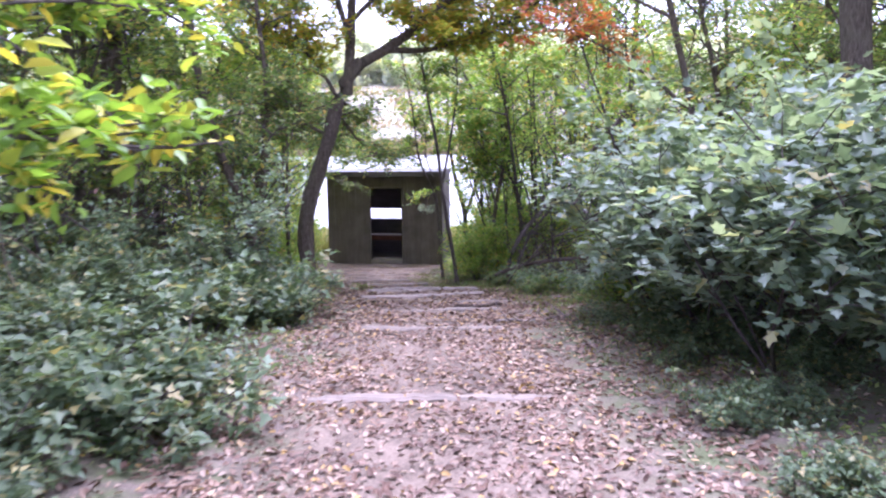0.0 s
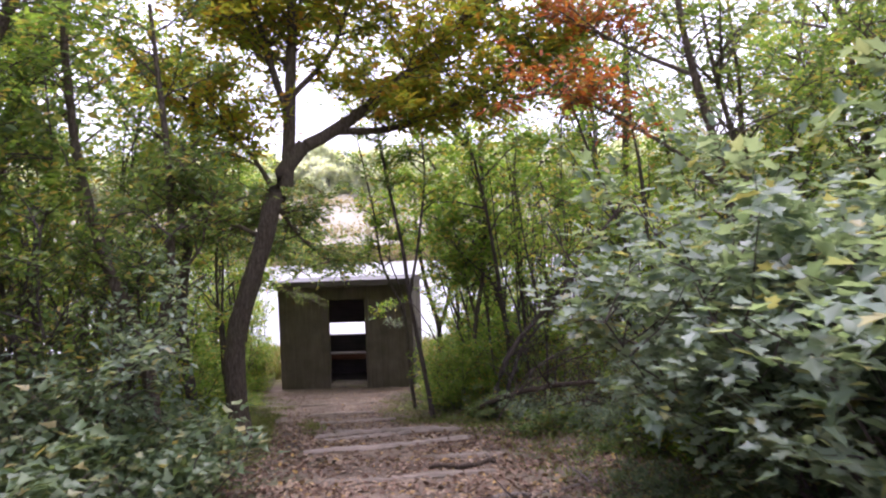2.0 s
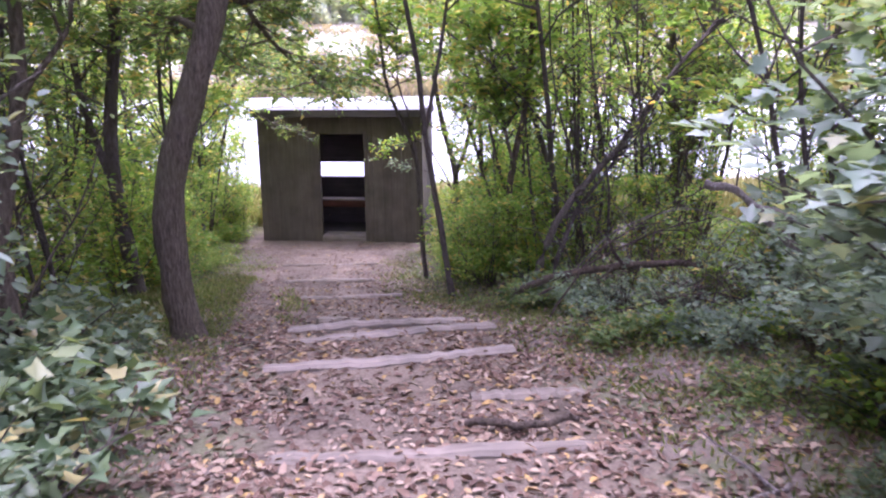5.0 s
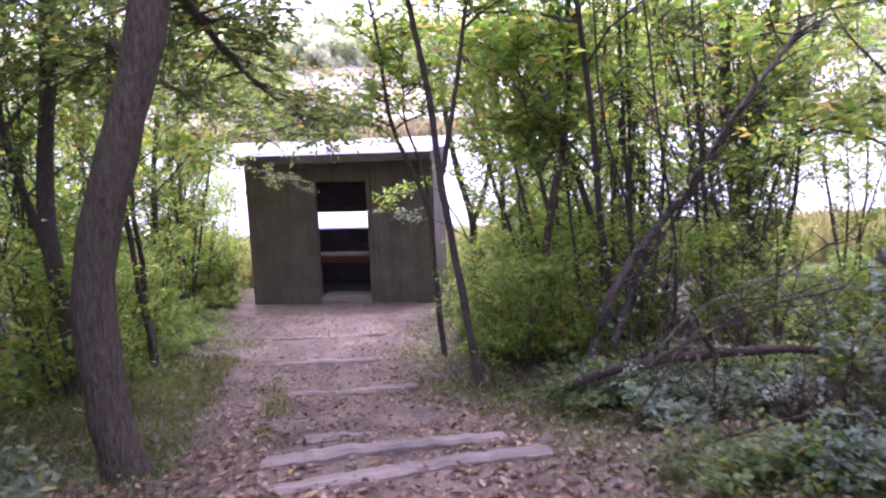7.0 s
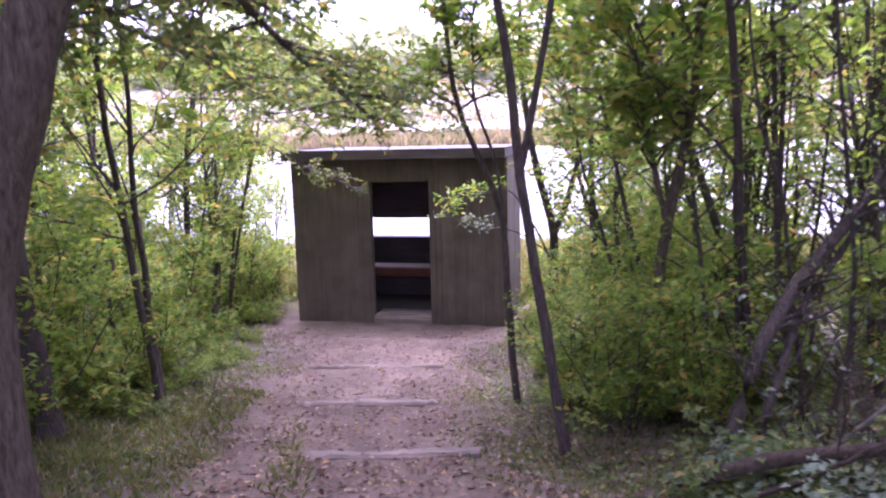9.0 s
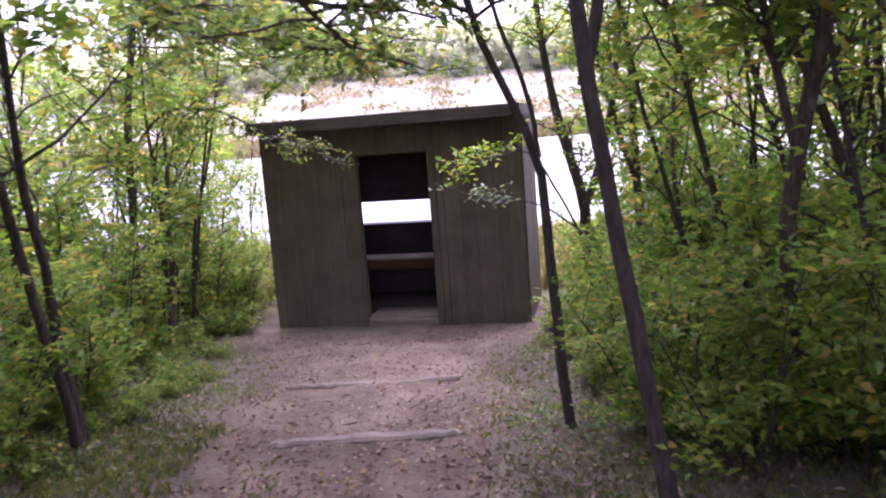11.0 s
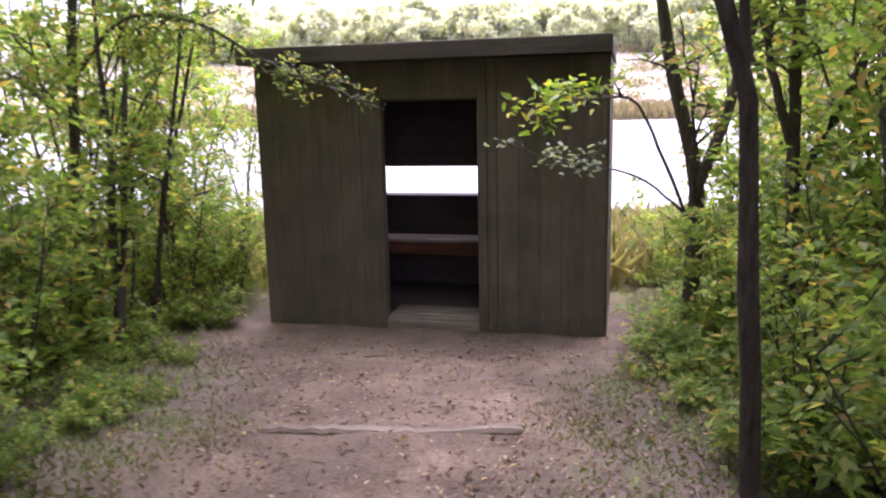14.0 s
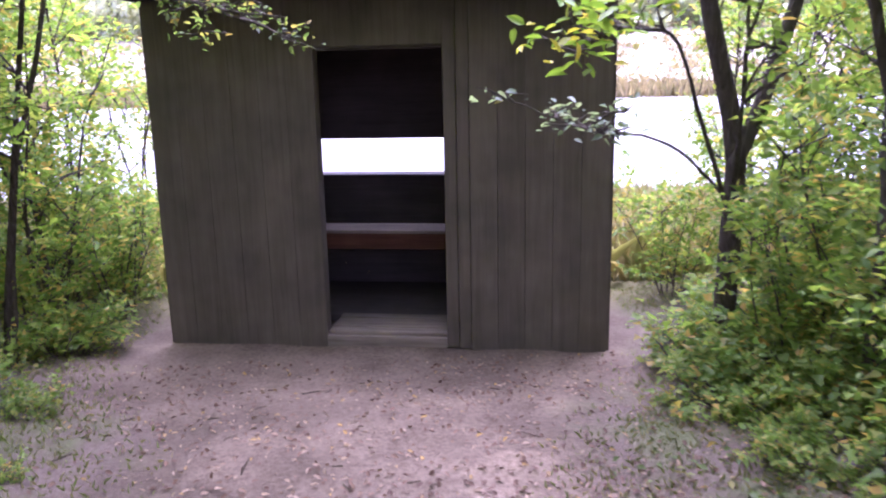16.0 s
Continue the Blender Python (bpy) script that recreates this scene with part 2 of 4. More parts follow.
def tubes(lines, sides=6):
    """Tapered round limbs along polylines of (points, radii)."""
    vs, fs, base = [], [], 0
    turn = np.linspace(0, 2 * np.pi, sides, endpoint=False)
    for pts, rad in lines:
        pts, rad = np.asarray(pts, float), np.asarray(rad, float)
        d = np.gradient(pts, axis=0)
        d /= np.linalg.norm(d, axis=1)[:, None] + 1e-9
        ref = np.where(np.abs(d[:, 2:3]) > 0.9, [[1.0, 0, 0]], [[0, 0, 1.0]])
        u = np.cross(d, ref)
        u /= np.linalg.norm(u, axis=1)[:, None] + 1e-9
        w = np.cross(d, u)
        ring = pts[:, None] + rad[:, None, None] * (np.cos(turn)[None, :, None] * u[:, None] + np.sin(turn)[None, :, None] * w[:, None])
        vs.append(ring.reshape(-1, 3))
        i, j = np.meshgrid(np.arange(len(pts) - 1), np.arange(sides), indexing="ij")
        a, b = i * sides + j, i * sides + (j + 1) % sides
        fs.append(np.stack([a, b, b + sides, a + sides], -1).reshape(-1, 4) + base)
        base += len(pts) * sides
    return np.concatenate(vs), np.concatenate(fs)


def leaf_mesh(name, at, along, size, rng, droop=0.35, wide=0.5, up=1.0, simple=False, lobed=False):
    """Many pointed or lobed, folded leaves, each an island of its own."""
    n = len(at)
    along = along + rng.normal(0, 0.25, (n, 3))
    along /= np.linalg.norm(along, axis=1)[:, None] + 1e-9
    normal = rng.normal(0, 0.45, (n, 3)) + [0, 0, up]
    side = np.cross(along, normal)
    side /= np.linalg.norm(side, axis=1)[:, None] + 1e-9
    normal = np.cross(side, along)
    s = (size * rng.uniform(0.65, 1.3, n))[:, None]
    tip = at + along * s - normal * s * droop * 0.5
    half, lift = side * s * wide * 0.5, normal * s * 0.08
    if lobed:
        outline = [(0.0, 0.0), (0.12, 0.36), (0.34, 0.22), (0.60, 0.40), (0.66, 0.17), (1.0, 0.0), (0.66, -0.17), (0.60, -0.40), (0.34, -0.22), (0.12, -0.36)]
        if simple:
            outline = [(0.0, 0.0), (0.24, 0.40), (0.46, 0.20), (1.0, 0.0), (0.46, -0.20), (0.24, -0.40)]
        corners = [at + along * s * a + side * s * b * wide * 2.0 + normal * s * (0.22 * abs(b) - droop * 0.5 * a * a) for a, b in outline]
        m = len(corners)
        verts = np.stack(corners, 1).reshape(-1, 3)
        k = np.arange(n)[:, None] * m
        return mesh_np(name, verts, np.concatenate([k + [0, j + 1, j] for j in range(1, m - 1)]))
    if simple:
        verts = np.stack([at, at + along * s * 0.45 + half + lift, tip, at + along * s * 0.45 - half + lift], 1).reshape(-1, 3)
        k = np.arange(n)[:, None] * 4
        return mesh_np(name, verts, np.concatenate([k + [0, 2, 1], k + [0, 3, 2]]))
    low, high = at + along * s * 0.24, at + along * s * 0.62 - normal * s * droop * 0.15
    verts = np.stack([at, low + half * 0.85 + lift, high + half * 0.8 + lift, tip, high - half * 0.8 + lift, low - half * 0.85 + lift], 1).reshape(-1, 3)
    k = np.arange(n)[:, None] * 6
    tri = np.concatenate([k + [0, 3, 1], k + [1, 3, 2], k + [0, 5, 3], k + [3, 5, 4]])
    return mesh_np(name, verts, tri)


def bent(start, heading, length, count, rng, wander=0.12, lift=0.0, sag=0.0):
    """A crooked line that keeps roughly to its heading."""
    pts, p, d = [np.array(start, float)], np.array(start, float), np.array(heading, float)
    d /= np.linalg.norm(d)
    step = length / (count - 1)
    for i in range(count - 1):
        d = d + rng.normal(0, wander, 3) + [0, 0, lift - sag * i / count]
        d /= np.linalg.norm(d)
        p = p + d * step
        pts.append(p)
    return np.array(pts)


def sprays(limb, rng, count, length, radius, lines, lift=0.0, sag=0.05, first=0.25):
    """Side twigs along a limb; adds them to lines and returns them."""
    out = []
    for _ in range(count):
        f = rng.uniform(first, 1.0) * (len(limb) - 1)
        i = min(int(f), len(limb) - 2)
        at = limb[i] + (limb[i + 1] - limb[i]) * (f - i)
        d = limb[i + 1] - limb[i]
        d = d / (np.linalg.norm(d) + 1e-9)
        a = rng.uniform(0, 2 * np.pi)
        side = np.array([math.cos(a), math.sin(a), rng.uniform(-0.15, 0.5)])
        pts = bent(at, side + d * 0.6, length * rng.uniform(0.5, 1.25), 5, rng, 0.16, lift, sag)
        lines.append((pts, np.linspace(radius, radius * 0.25, 5)))
        out.append(pts)
    return out


def leaves_on(twigs, rng, per, size, first=0.2, spread=0.5):
    at, al = [], []
    for tw in twigs:
        f = rng.uniform(first, 1.0, per) * (len(tw) - 1)
        i = np.minimum(f.astype(int), len(tw) - 2)
        p = tw[i] + (tw[i + 1] - tw[i]) * (f - i)[:, None]
        d = tw[i + 1] - tw[i]
        d = d / (np.linalg.norm(d, axis=1)[:, None] + 1e-9)
        flat = np.stack([d[:, 1], -d[:, 0], np.zeros(per)], 1) * rng.choice([-1.0, 1.0], per)[:, None]
        al.append(d * 0.5 + flat * 0.9 + rng.normal(0, 0.2, (per, 3)))
        at.append(p + rng.normal(0, spread * size, (per, 3)))
    return np.concatenate(at), np.concatenate(al)


# ---- plants: a few grown shapes of each kind, each then planted many times ----
def shrub_shape(seed, tall, wide, stems, twigs, per, leaf, lean=0.5, sag=0.06, first=0.25, up=1.0, simple=False, lobed=False):
    rng = np.random.default_rng(seed)
    lines, all_twigs = [], []
    for s in range(stems):
        a = 2 * math.pi * (s + rng.uniform(-0.3, 0.3)) / stems
        out = wide * rng.uniform(0.4, 1.0)
        stem = bent((0.08 * math.cos(a), 0.08 * math.sin(a), -0.05), (math.cos(a) * out * lean / tall * 2, math.sin(a) * out * lean / tall * 2, 1.0), tall * rng.uniform(0.75, 1.15), 8, rng, 0.10, 0.0, sag)
        r = 0.008 + 0.004 * tall
        lines.append((stem, np.linspace(r, r * 0.3, 8)))
        limbs = sprays(stem, rng, twigs, wide * 0.7, r * 0.45, lines, 0.02, sag, first)
        all_twigs += limbs
        for limb in limbs:
            all_twigs += sprays(limb, rng, 2, wide * 0.35, r * 0.22, [], 0.0, sag, 0.3)
    reach = wide * 1.15
    all_twigs = [t for t in all_twigs if math.hypot(t[-1][0], t[-1][1]) < reach]
    lines = [r for r in lines if math.hypot(r[0][-1][0], r[0][-1][1]) < reach]
    at, al = leaves_on(all_twigs, rng, per, leaf)
    v, f = tubes(lines, 3)
    return smooth(mesh_np("shrub_stems", v, f)), leaf_mesh("shrub_leaves", at, al, leaf, rng, up=up, simple=simple, lobed=lobed)


def tree_shape(seed, tall, spread, trunk_r, limbs, per, leaf, clear=0.4, bend=0.05, forks=1):
    rng = np.random.default_rng(seed)
    lines, twigs = [], []
    for k in range(forks):
        a = rng.uniform(0, 2 * math.pi)
        head = (math.cos(a) * 0.22 * (forks > 1), math.sin(a) * 0.22 * (forks > 1), 1.0)
        trunk = bent((0.1 * k * math.cos(a), 0.1 * k * math.sin(a), -0.15), head, tall * rng.uniform(0.85, 1.1), 12, rng, bend, 0.01)
        lines.append((trunk, trunk_r * np.linspace(1.0, 0.15, 12) * np.r_[1.35, np.ones(11)]))
        top = sprays(trunk, rng, limbs, spread, trunk_r * 0.32, lines, 0.05, 0.02, clear)
        for limb in top:
            sub = sprays(limb, rng, 4, spread * 0.45, trunk_r * 0.14, lines, 0.0, 0.06, 0.25)
            for tw in sub:
                twigs += sprays(tw, rng, 2, spread * 0.25, trunk_r * 0.06, [], 0.0, 0.06, 0.3)
            twigs += sub
    at, al = leaves_on(twigs, rng, per, leaf)
    v, f = tubes(lines, 4)
    return smooth(mesh_np("tree_wood", v, f)), leaf_mesh("tree_leaves", at, al, leaf, rng, simple=True)


def far_tree_shape(seed, tall, wide):
    """A broad crown seen from far off: rounded masses of leaf clumps on a trunk."""
    rng = np.random.default_rng(seed)
    lines = [(bent((0, 0, -0.3), (0, 0, 1.0), tall * 0.8, 8, rng, 0.05), np.linspace(0.3, 0.08, 8))]
    at = []
    for _ in range(11):
        h = rng.uniform(0.06, 0.92)
        reach = wide * (1 - abs(h - 0.5) * 1.1)
        a = rng.uniform(0, 2 * math.pi)
        c = np.array([math.cos(a) * reach * 0.55, math.sin(a) * reach * 0.55, h * tall])
        lines.append((np.array([[0, 0, h * tall * 0.6], c * [0.5, 0.5, 0.85], c]), np.array([0.12, 0.08, 0.03])))
        d = rng.normal(0, 1, (260, 3))
        d /= np.linalg.norm(d, axis=1)[:, None]
        at.append(c + d * rng.uniform(0.5, 1.0, (260, 1)) * [reach * 0.55, reach * 0.55, tall * 0.13])
    at = np.concatenate(at)
    v, f = tubes(lines, 4)
    return smooth(mesh_np("tree_wood", v, f)), leaf_mesh("tree_leaves", at, rng.normal(0, 1, at.shape), 1.15, rng, 0.35, 0.7, 0.4, True)


def plant(kind, wood_part, leaf_part, shape, wood, leaf, x, y, turn, size, label, category, group, sink=0.0, lean=0.0):
    """One plant: an empty at its foot with its wood and its leaves."""
    ob = new(kind)
    ob.matrix_world = pose(x, y, height(x, y) - sink, lean, 0, turn) @ Matrix.Diagonal((size, size, size, 1))
    tagged(ob, label, category, group)
    for name, me, mat in ((wood_part, shape[0], wood), (leaf_part, shape[1], leaf)):
        child = new(name, me)
        child.parent = ob
        if name == "branching":
            tagged(child, kind="stuff")
        if not me.materials:
            me.materials.append(mat)
        if me.materials[0] != mat:
            child.material_slots[0].link = "OBJECT"
            child.material_slots[0].material = mat
    return ob


# ---- ground, water, far bank ----
def axis(fine0, fine1, step, far0, far1):
    mid = list(np.arange(fine0, fine1 + step / 2, step))
    out, s, v = [], step, fine1
    while v < far1:
        s *= 1.22
        v += s
        out.append(v)
    back, s, v = [], step, fine0
    while v > far0:
        s *= 1.22
        v -= s
        back.append(v)
    return np.array(back[::-1] + mid + out)


gx, gy = axis(-3.6, 2.6, 0.06, -900, 900), axis(2.0, 22.0, 0.05, -300, 1400)
X, Y = np.meshgrid(gx, gy)
gv = np.stack([X, Y, land(X, Y)], -1).reshape(-1, 3)
ii, jj = np.meshgrid(np.arange(len(gy) - 1), np.arange(len(gx) - 1), indexing="ij")
q = ii * len(gx) + jj
gf = np.stack([q, q + 1, q + 1 + len(gx), q + len(gx)], -1).reshape(-1, 4)
SOIL, st, sp = material("woodland_soil")
pos = st.nodes.new("ShaderNodeTexCoord").outputs["Object"]
sep = st.nodes.new("ShaderNodeSeparateXYZ")
st.links.new(pos, sep.inputs[0])


def mathn(t, op, a, b=None):
    n = t.nodes.new("ShaderNodeMath")
    n.operation = op
    for value, socket in zip((a, b), n.inputs):
        if isinstance(value, bpy.types.NodeSocket):
            t.links.new(value, socket)
        elif value is not None:
            socket.default_value = value
    return n.outputs[0]


bend = st.nodes.new("ShaderNodeMapRange")
bend.interpolation_type = "SMOOTHSTEP"
for key, value in (("From Min", 9.5), ("From Max", 16.5), ("To Min", 0.0), ("To Max", -1.47)):
    bend.inputs[key].default_value = value
st.links.new(sep.outputs["Y"], bend.inputs["Value"])
away = mathn(st, "ABSOLUTE", mathn(st, "SUBTRACT", sep.outputs["X"], bend.outputs[0]))
rag = noise_node(st, 1.1, 4.0, 0.6, pos)
away = mathn(st, "ADD", away, mathn(st, "MULTIPLY", mathn(st, "SUBTRACT", rag, 0.5), 1.3))
spread = st.nodes.new("ShaderNodeMapRange")
spread.interpolation_type = "SMOOTHSTEP"
for key, value in (("From Min", 18.2), ("From Max", 19.6), ("To Min", 0.0), ("To Max", 0.9)):
    spread.inputs[key].default_value = value
st.links.new(sep.outputs["Y"], spread.inputs["Value"])
away = mathn(st, "SUBTRACT", away, spread.outputs[0])
trodden = ramp(st, mathn(st, "DIVIDE", away, 3.0), [(0.24, (1, 1, 1)), (0.46, (0, 0, 0))])
fine = noise_node(st, 38.0, 6.0, 0.7, pos)
patch = noise_node(st, 3.0, 5.0, 0.6, pos)
dirt = ramp(st, fine, [(0.25, (0.088, 0.067, 0.048)), (0.5, (0.185, 0.149, 0.110)), (0.8, (0.27, 0.223, 0.170))])
dirt = mixed(st, 1.0, dirt, ramp(st, patch, [(0.3, (0.6, 0.59, 0.58)), (0.7, (1.15, 1.13, 1.12))]), "MULTIPLY")
dirt = mixed(st, 1.0, dirt, ramp(st, noise_node(st, 0.9, 3.0, 0.6, pos, 0.5), [(0.35, (0.72, 0.72, 0.72)), (0.65, (1.15, 1.14, 1.13))]), "MULTIPLY")
humus = ramp(st, fine, [(0.3, (0.09, 0.072, 0.055)), (0.6, (0.18, 0.145, 0.115)), (0.85, (0.29, 0.24, 0.19))])
humus = mixed(st, ramp(st, patch, [(0.42, (0, 0, 0)), (0.62, (0.75, 0.75, 0.75))]), humus, (0.09, 0.12, 0.045))
ground_col = mixed(st, trodden, humus, dirt)
beyond = ramp(st, mathn(st, "DIVIDE", mathn(st, "SUBTRACT", sep.outputs["Y"], 20.6), 1.6), [(0.0, (0, 0, 0)), (1.0, (1, 1, 1))])
meadow = ramp(st, noise_node(st, 5.0, 5.0, 0.6, pos), [(0.3, (0.13, 0.15, 0.05)), (0.7, (0.27, 0.26, 0.11))])
far_side = ramp(st, mathn(st, "DIVIDE", mathn(st, "SUBTRACT", sep.outputs["Y"], 120.0), 20.0), [(0.0, (0, 0, 0)), (1.0, (1, 1, 1))])
dry_slope = ramp(st, noise_node(st, 0.09, 5.0, 0.65, pos), [(0.3, (0.23, 0.23, 0.165)), (0.5, (0.275, 0.26, 0.195)), (0.7, (0.32, 0.295, 0.22))])
meadow = mixed(st, far_side, meadow, dry_slope)
st.links.new(mixed(st, beyond, ground_col, meadow), sp.inputs["Base Color"])
sp.inputs["Roughness"].default_value = 0.95
sp.inputs["Specular IOR Level"].default_value = 0.15
bump(st, sp, fine, 0.7, 0.02)
ground = link("ground", smooth(mesh_np("ground", gv, gf)), SOIL)
tagged(ground, "trodden pinkish earth path through dark woodland soil", "ground", kind="structure")

bm = bmesh.new()
bmesh.ops.create_grid(bm, x_segments=2, y_segments=2, size=1)
for v in bm.verts:
    v.co = Vector((v.co.x * 900, 91 + v.co.y * 60, WATER_Z))
lake = part("water", bm, WATER, None)
tagged(lake, "pale still lake under a white sky", "lake", kind="structure")

# ---- the hide ----
HUT = pose(-1.83, 20.07, 0, 0, 0, math.degrees(-0.155))
L0, R0, DOOR, TOP, FOOT, DEPTH = -1.13, 1.875, 0.83, 2.02, -0.30, 1.42
hide = new("bird_hide")
hide.matrix_world = HUT
tagged(hide, "dark brown timber bird hide with open doorway on bare earth", "hut")
rng = random.Random(7)


def boards(parent, x0, x1, z0, z1, y0, turned=None, pitch=0.19, skew=0.0):
    """Upright boards side by side over a stretch of wall."""
    n = max(1, round((x1 - x0) / pitch))
    w = (x1 - x0) / n
    for k in range(n):
        low = z0 + rng.uniform(-0.012, 0.012) + skew * (k + 0.5) / n
        proud = rng.uniform(0, 0.004)
        board = part("board", box_bm(x0 + k * w + 0.0008, x0 + (k + 1) * w - 0.0008, y0 - proud, y0 + 0.022, low, z1, 0.0018), WOOD_DARK, parent)
        if turned is not None:
            board.matrix_local = turned


front = part("front_wall", box_bm(L0, L0 + 0.07, 0.005, 0.075, FOOT + 0.06, TOP, 0.004), WOOD_DARK, hide)
boards(front, L0, 0.0, FOOT, TOP, -0.022)
boards(front, DOOR + 0.165, R0, FOOT + 0.02, TOP, -0.022, skew=-0.03)
boards(front, 0.0, DOOR, 1.70, TOP, -0.022, pitch=0.83)
# Added unseen backing that keeps light from leaking between the boards.
part("lining", box_bm(L0 + 0.075, -0.065, 0.004, 0.03, FOOT + 0.06, TOP, 0.002), WOOD_INNER_SHADED, front, "added backing that blocks light between boards, shade in its dark colour")
part("lining", box_bm(DOOR + 0.17, R0 - 0.075, 0.004, 0.03, FOOT + 0.06, TOP, 0.002), WOOD_INNER_SHADED, front, "added backing that blocks light between boards, shade in its dark colour")
part("post", box_bm(R0 - 0.07, R0, 0.005, 0.075, FOOT + 0.03, TOP), WOOD_DARK, front)
part("door_post", box_bm(-0.06, 0.0, 0.004, 0.085, -0.2, TOP), WOOD_DARK, front)
part("door_post", box_bm(DOOR, DOOR + 0.08, -0.035, 0.06, FOOT + 0.04, TOP), WOOD_DARK, front, "dark upright door post")
part("cover_strip", box_bm(DOOR + 0.083, DOOR + 0.162, -0.028, 0.03, FOOT + 0.03, TOP), WOOD_DARK, front)
part("lintel", box_bm(-0.06, DOOR + 0.06, 0.004, 0.07, 1.69, 1.78), WOOD_DARK_X, front)
# Side wall cores and back wall have the interior shade in their colour.
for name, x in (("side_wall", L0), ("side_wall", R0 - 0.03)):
    wall = part(name, box_bm(x, x + 0.03, 0.08, DEPTH - 0.07, FOOT + 0.05, TOP + 0.0, 0.003), WOOD_INNER_SHADED, hide)
    for k in range(11):
        y = 0.0 + k * (DEPTH / 11)
        o = x - 0.02 if x < 0 else x + 0.03
        part("board", box_bm(o, o + 0.02, y + 0.003, y + DEPTH / 11 - 0.003, FOOT + rng.uniform(0, 0.02), TOP - 0.01, 0.003), WOOD_DARK, wall)
SLIT0, SLIT1 = 0.755, 1.035
back = part("back_wall", box_bm(L0 + 0.03, R0 - 0.03, DEPTH - 0.05, DEPTH, FOOT + 0.05, SLIT0, 0.004), WOOD_INNER_SHADED, hide)
part("upper_panel", box_bm(L0 + 0.03, R0 - 0.03, DEPTH - 0.05, DEPTH, SLIT1, TOP, 0.004), WOOD_INNER_SHADED, back)
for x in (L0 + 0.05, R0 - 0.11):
    part("slit_post", box_bm(x, x + 0.06, DEPTH - 0.045, DEPTH - 0.004, SLIT0, SLIT1, 0.003), WOOD_INNER_SHADED, back)
part("slit_sill", box_bm(L0 + 0.03, R0 - 0.03, DEPTH - 0.16, DEPTH - 0.052, SLIT0 - 0.035, SLIT0 - 0.005), WOOD_INNER_SHADED, back)
# Floor behind the door boards, darkened in colour to stand for shade.
floor_part = part("floor", box_bm(L0 + 0.03, R0 - 0.03, 0.40, DEPTH - 0.052, -0.24, -0.19, 0.004), WOOD_INNER_SHADED, hide)
for k, (y0, y1) in enumerate(((0.0, 0.095), (0.10, 0.195), (0.20, 0.295), (0.30, 0.395))):
    part("floorboard", box_bm(0.002, DOOR - 0.002, y0, y1, -0.235, -0.175 + 0.004 * (k % 2), 0.005), WOOD_PALE, floor_part)
part("sill_front", box_bm(0.0, DOOR, -0.03, -0.004, -0.30, -0.20, 0.005), WOOD_PALE, floor_part, "pale worn doorway sill")
bench = new("bench")
bench.matrix_world = HUT @ pose(0, 0, 0)
tagged(bench, "red-brown wooden bench inside the hide below the viewing slit", "bench")
# Pale timber on the seat stands for the light on its edge.
part("seat", box_bm(L0 + 0.08, R0 - 0.08, 0.70, 1.0, 0.365, 0.39, 0.004), WOOD_PALE, bench, "bench top with light put into its pale colour")
part("front_board", box_bm(L0 + 0.08, R0 - 0.08, 0.715, 0.745, 0.24, 0.363, 0.003), WOOD_RED, bench, "red-brown board under the seat")
# Legs in the darkened wood, shade under the seat in their colour.
for x in (L0 + 0.12, R0 - 0.18):
    part("leg", box_bm(x, x + 0.06, 0.80, 0.95, -0.19, 0.363), WOOD_INNER_SHADED, bench)
roof = part("roof", box_bm(L0 - 0.012, R0 + 0.012, -0.25, DEPTH + 0.2, TOP + 0.012, TOP + 0.05, 0.006), WOOD_DARK_X, hide)
fascia = part("fascia", box_bm(L0 - 0.035, R0 + 0.035, -0.285, -0.254, TOP - 0.005, TOP + 0.128, 0.005), WOOD_DARK_X, roof, "dark weathered fascia board")
for x in (L0 - 0.035, R0 + 0.013):
    part("verge_board", box_bm(x, x + 0.022, -0.25, DEPTH + 0.2, TOP - 0.005, TOP + 0.128, 0.005), WOOD_DARK_X, roof)
part("felt", box_bm(L0 - 0.008, R0 + 0.008, -0.25, DEPTH + 0.2, TOP + 0.053, TOP + 0.115, 0.006), FELT, roof, "grey mineral roofing felt")

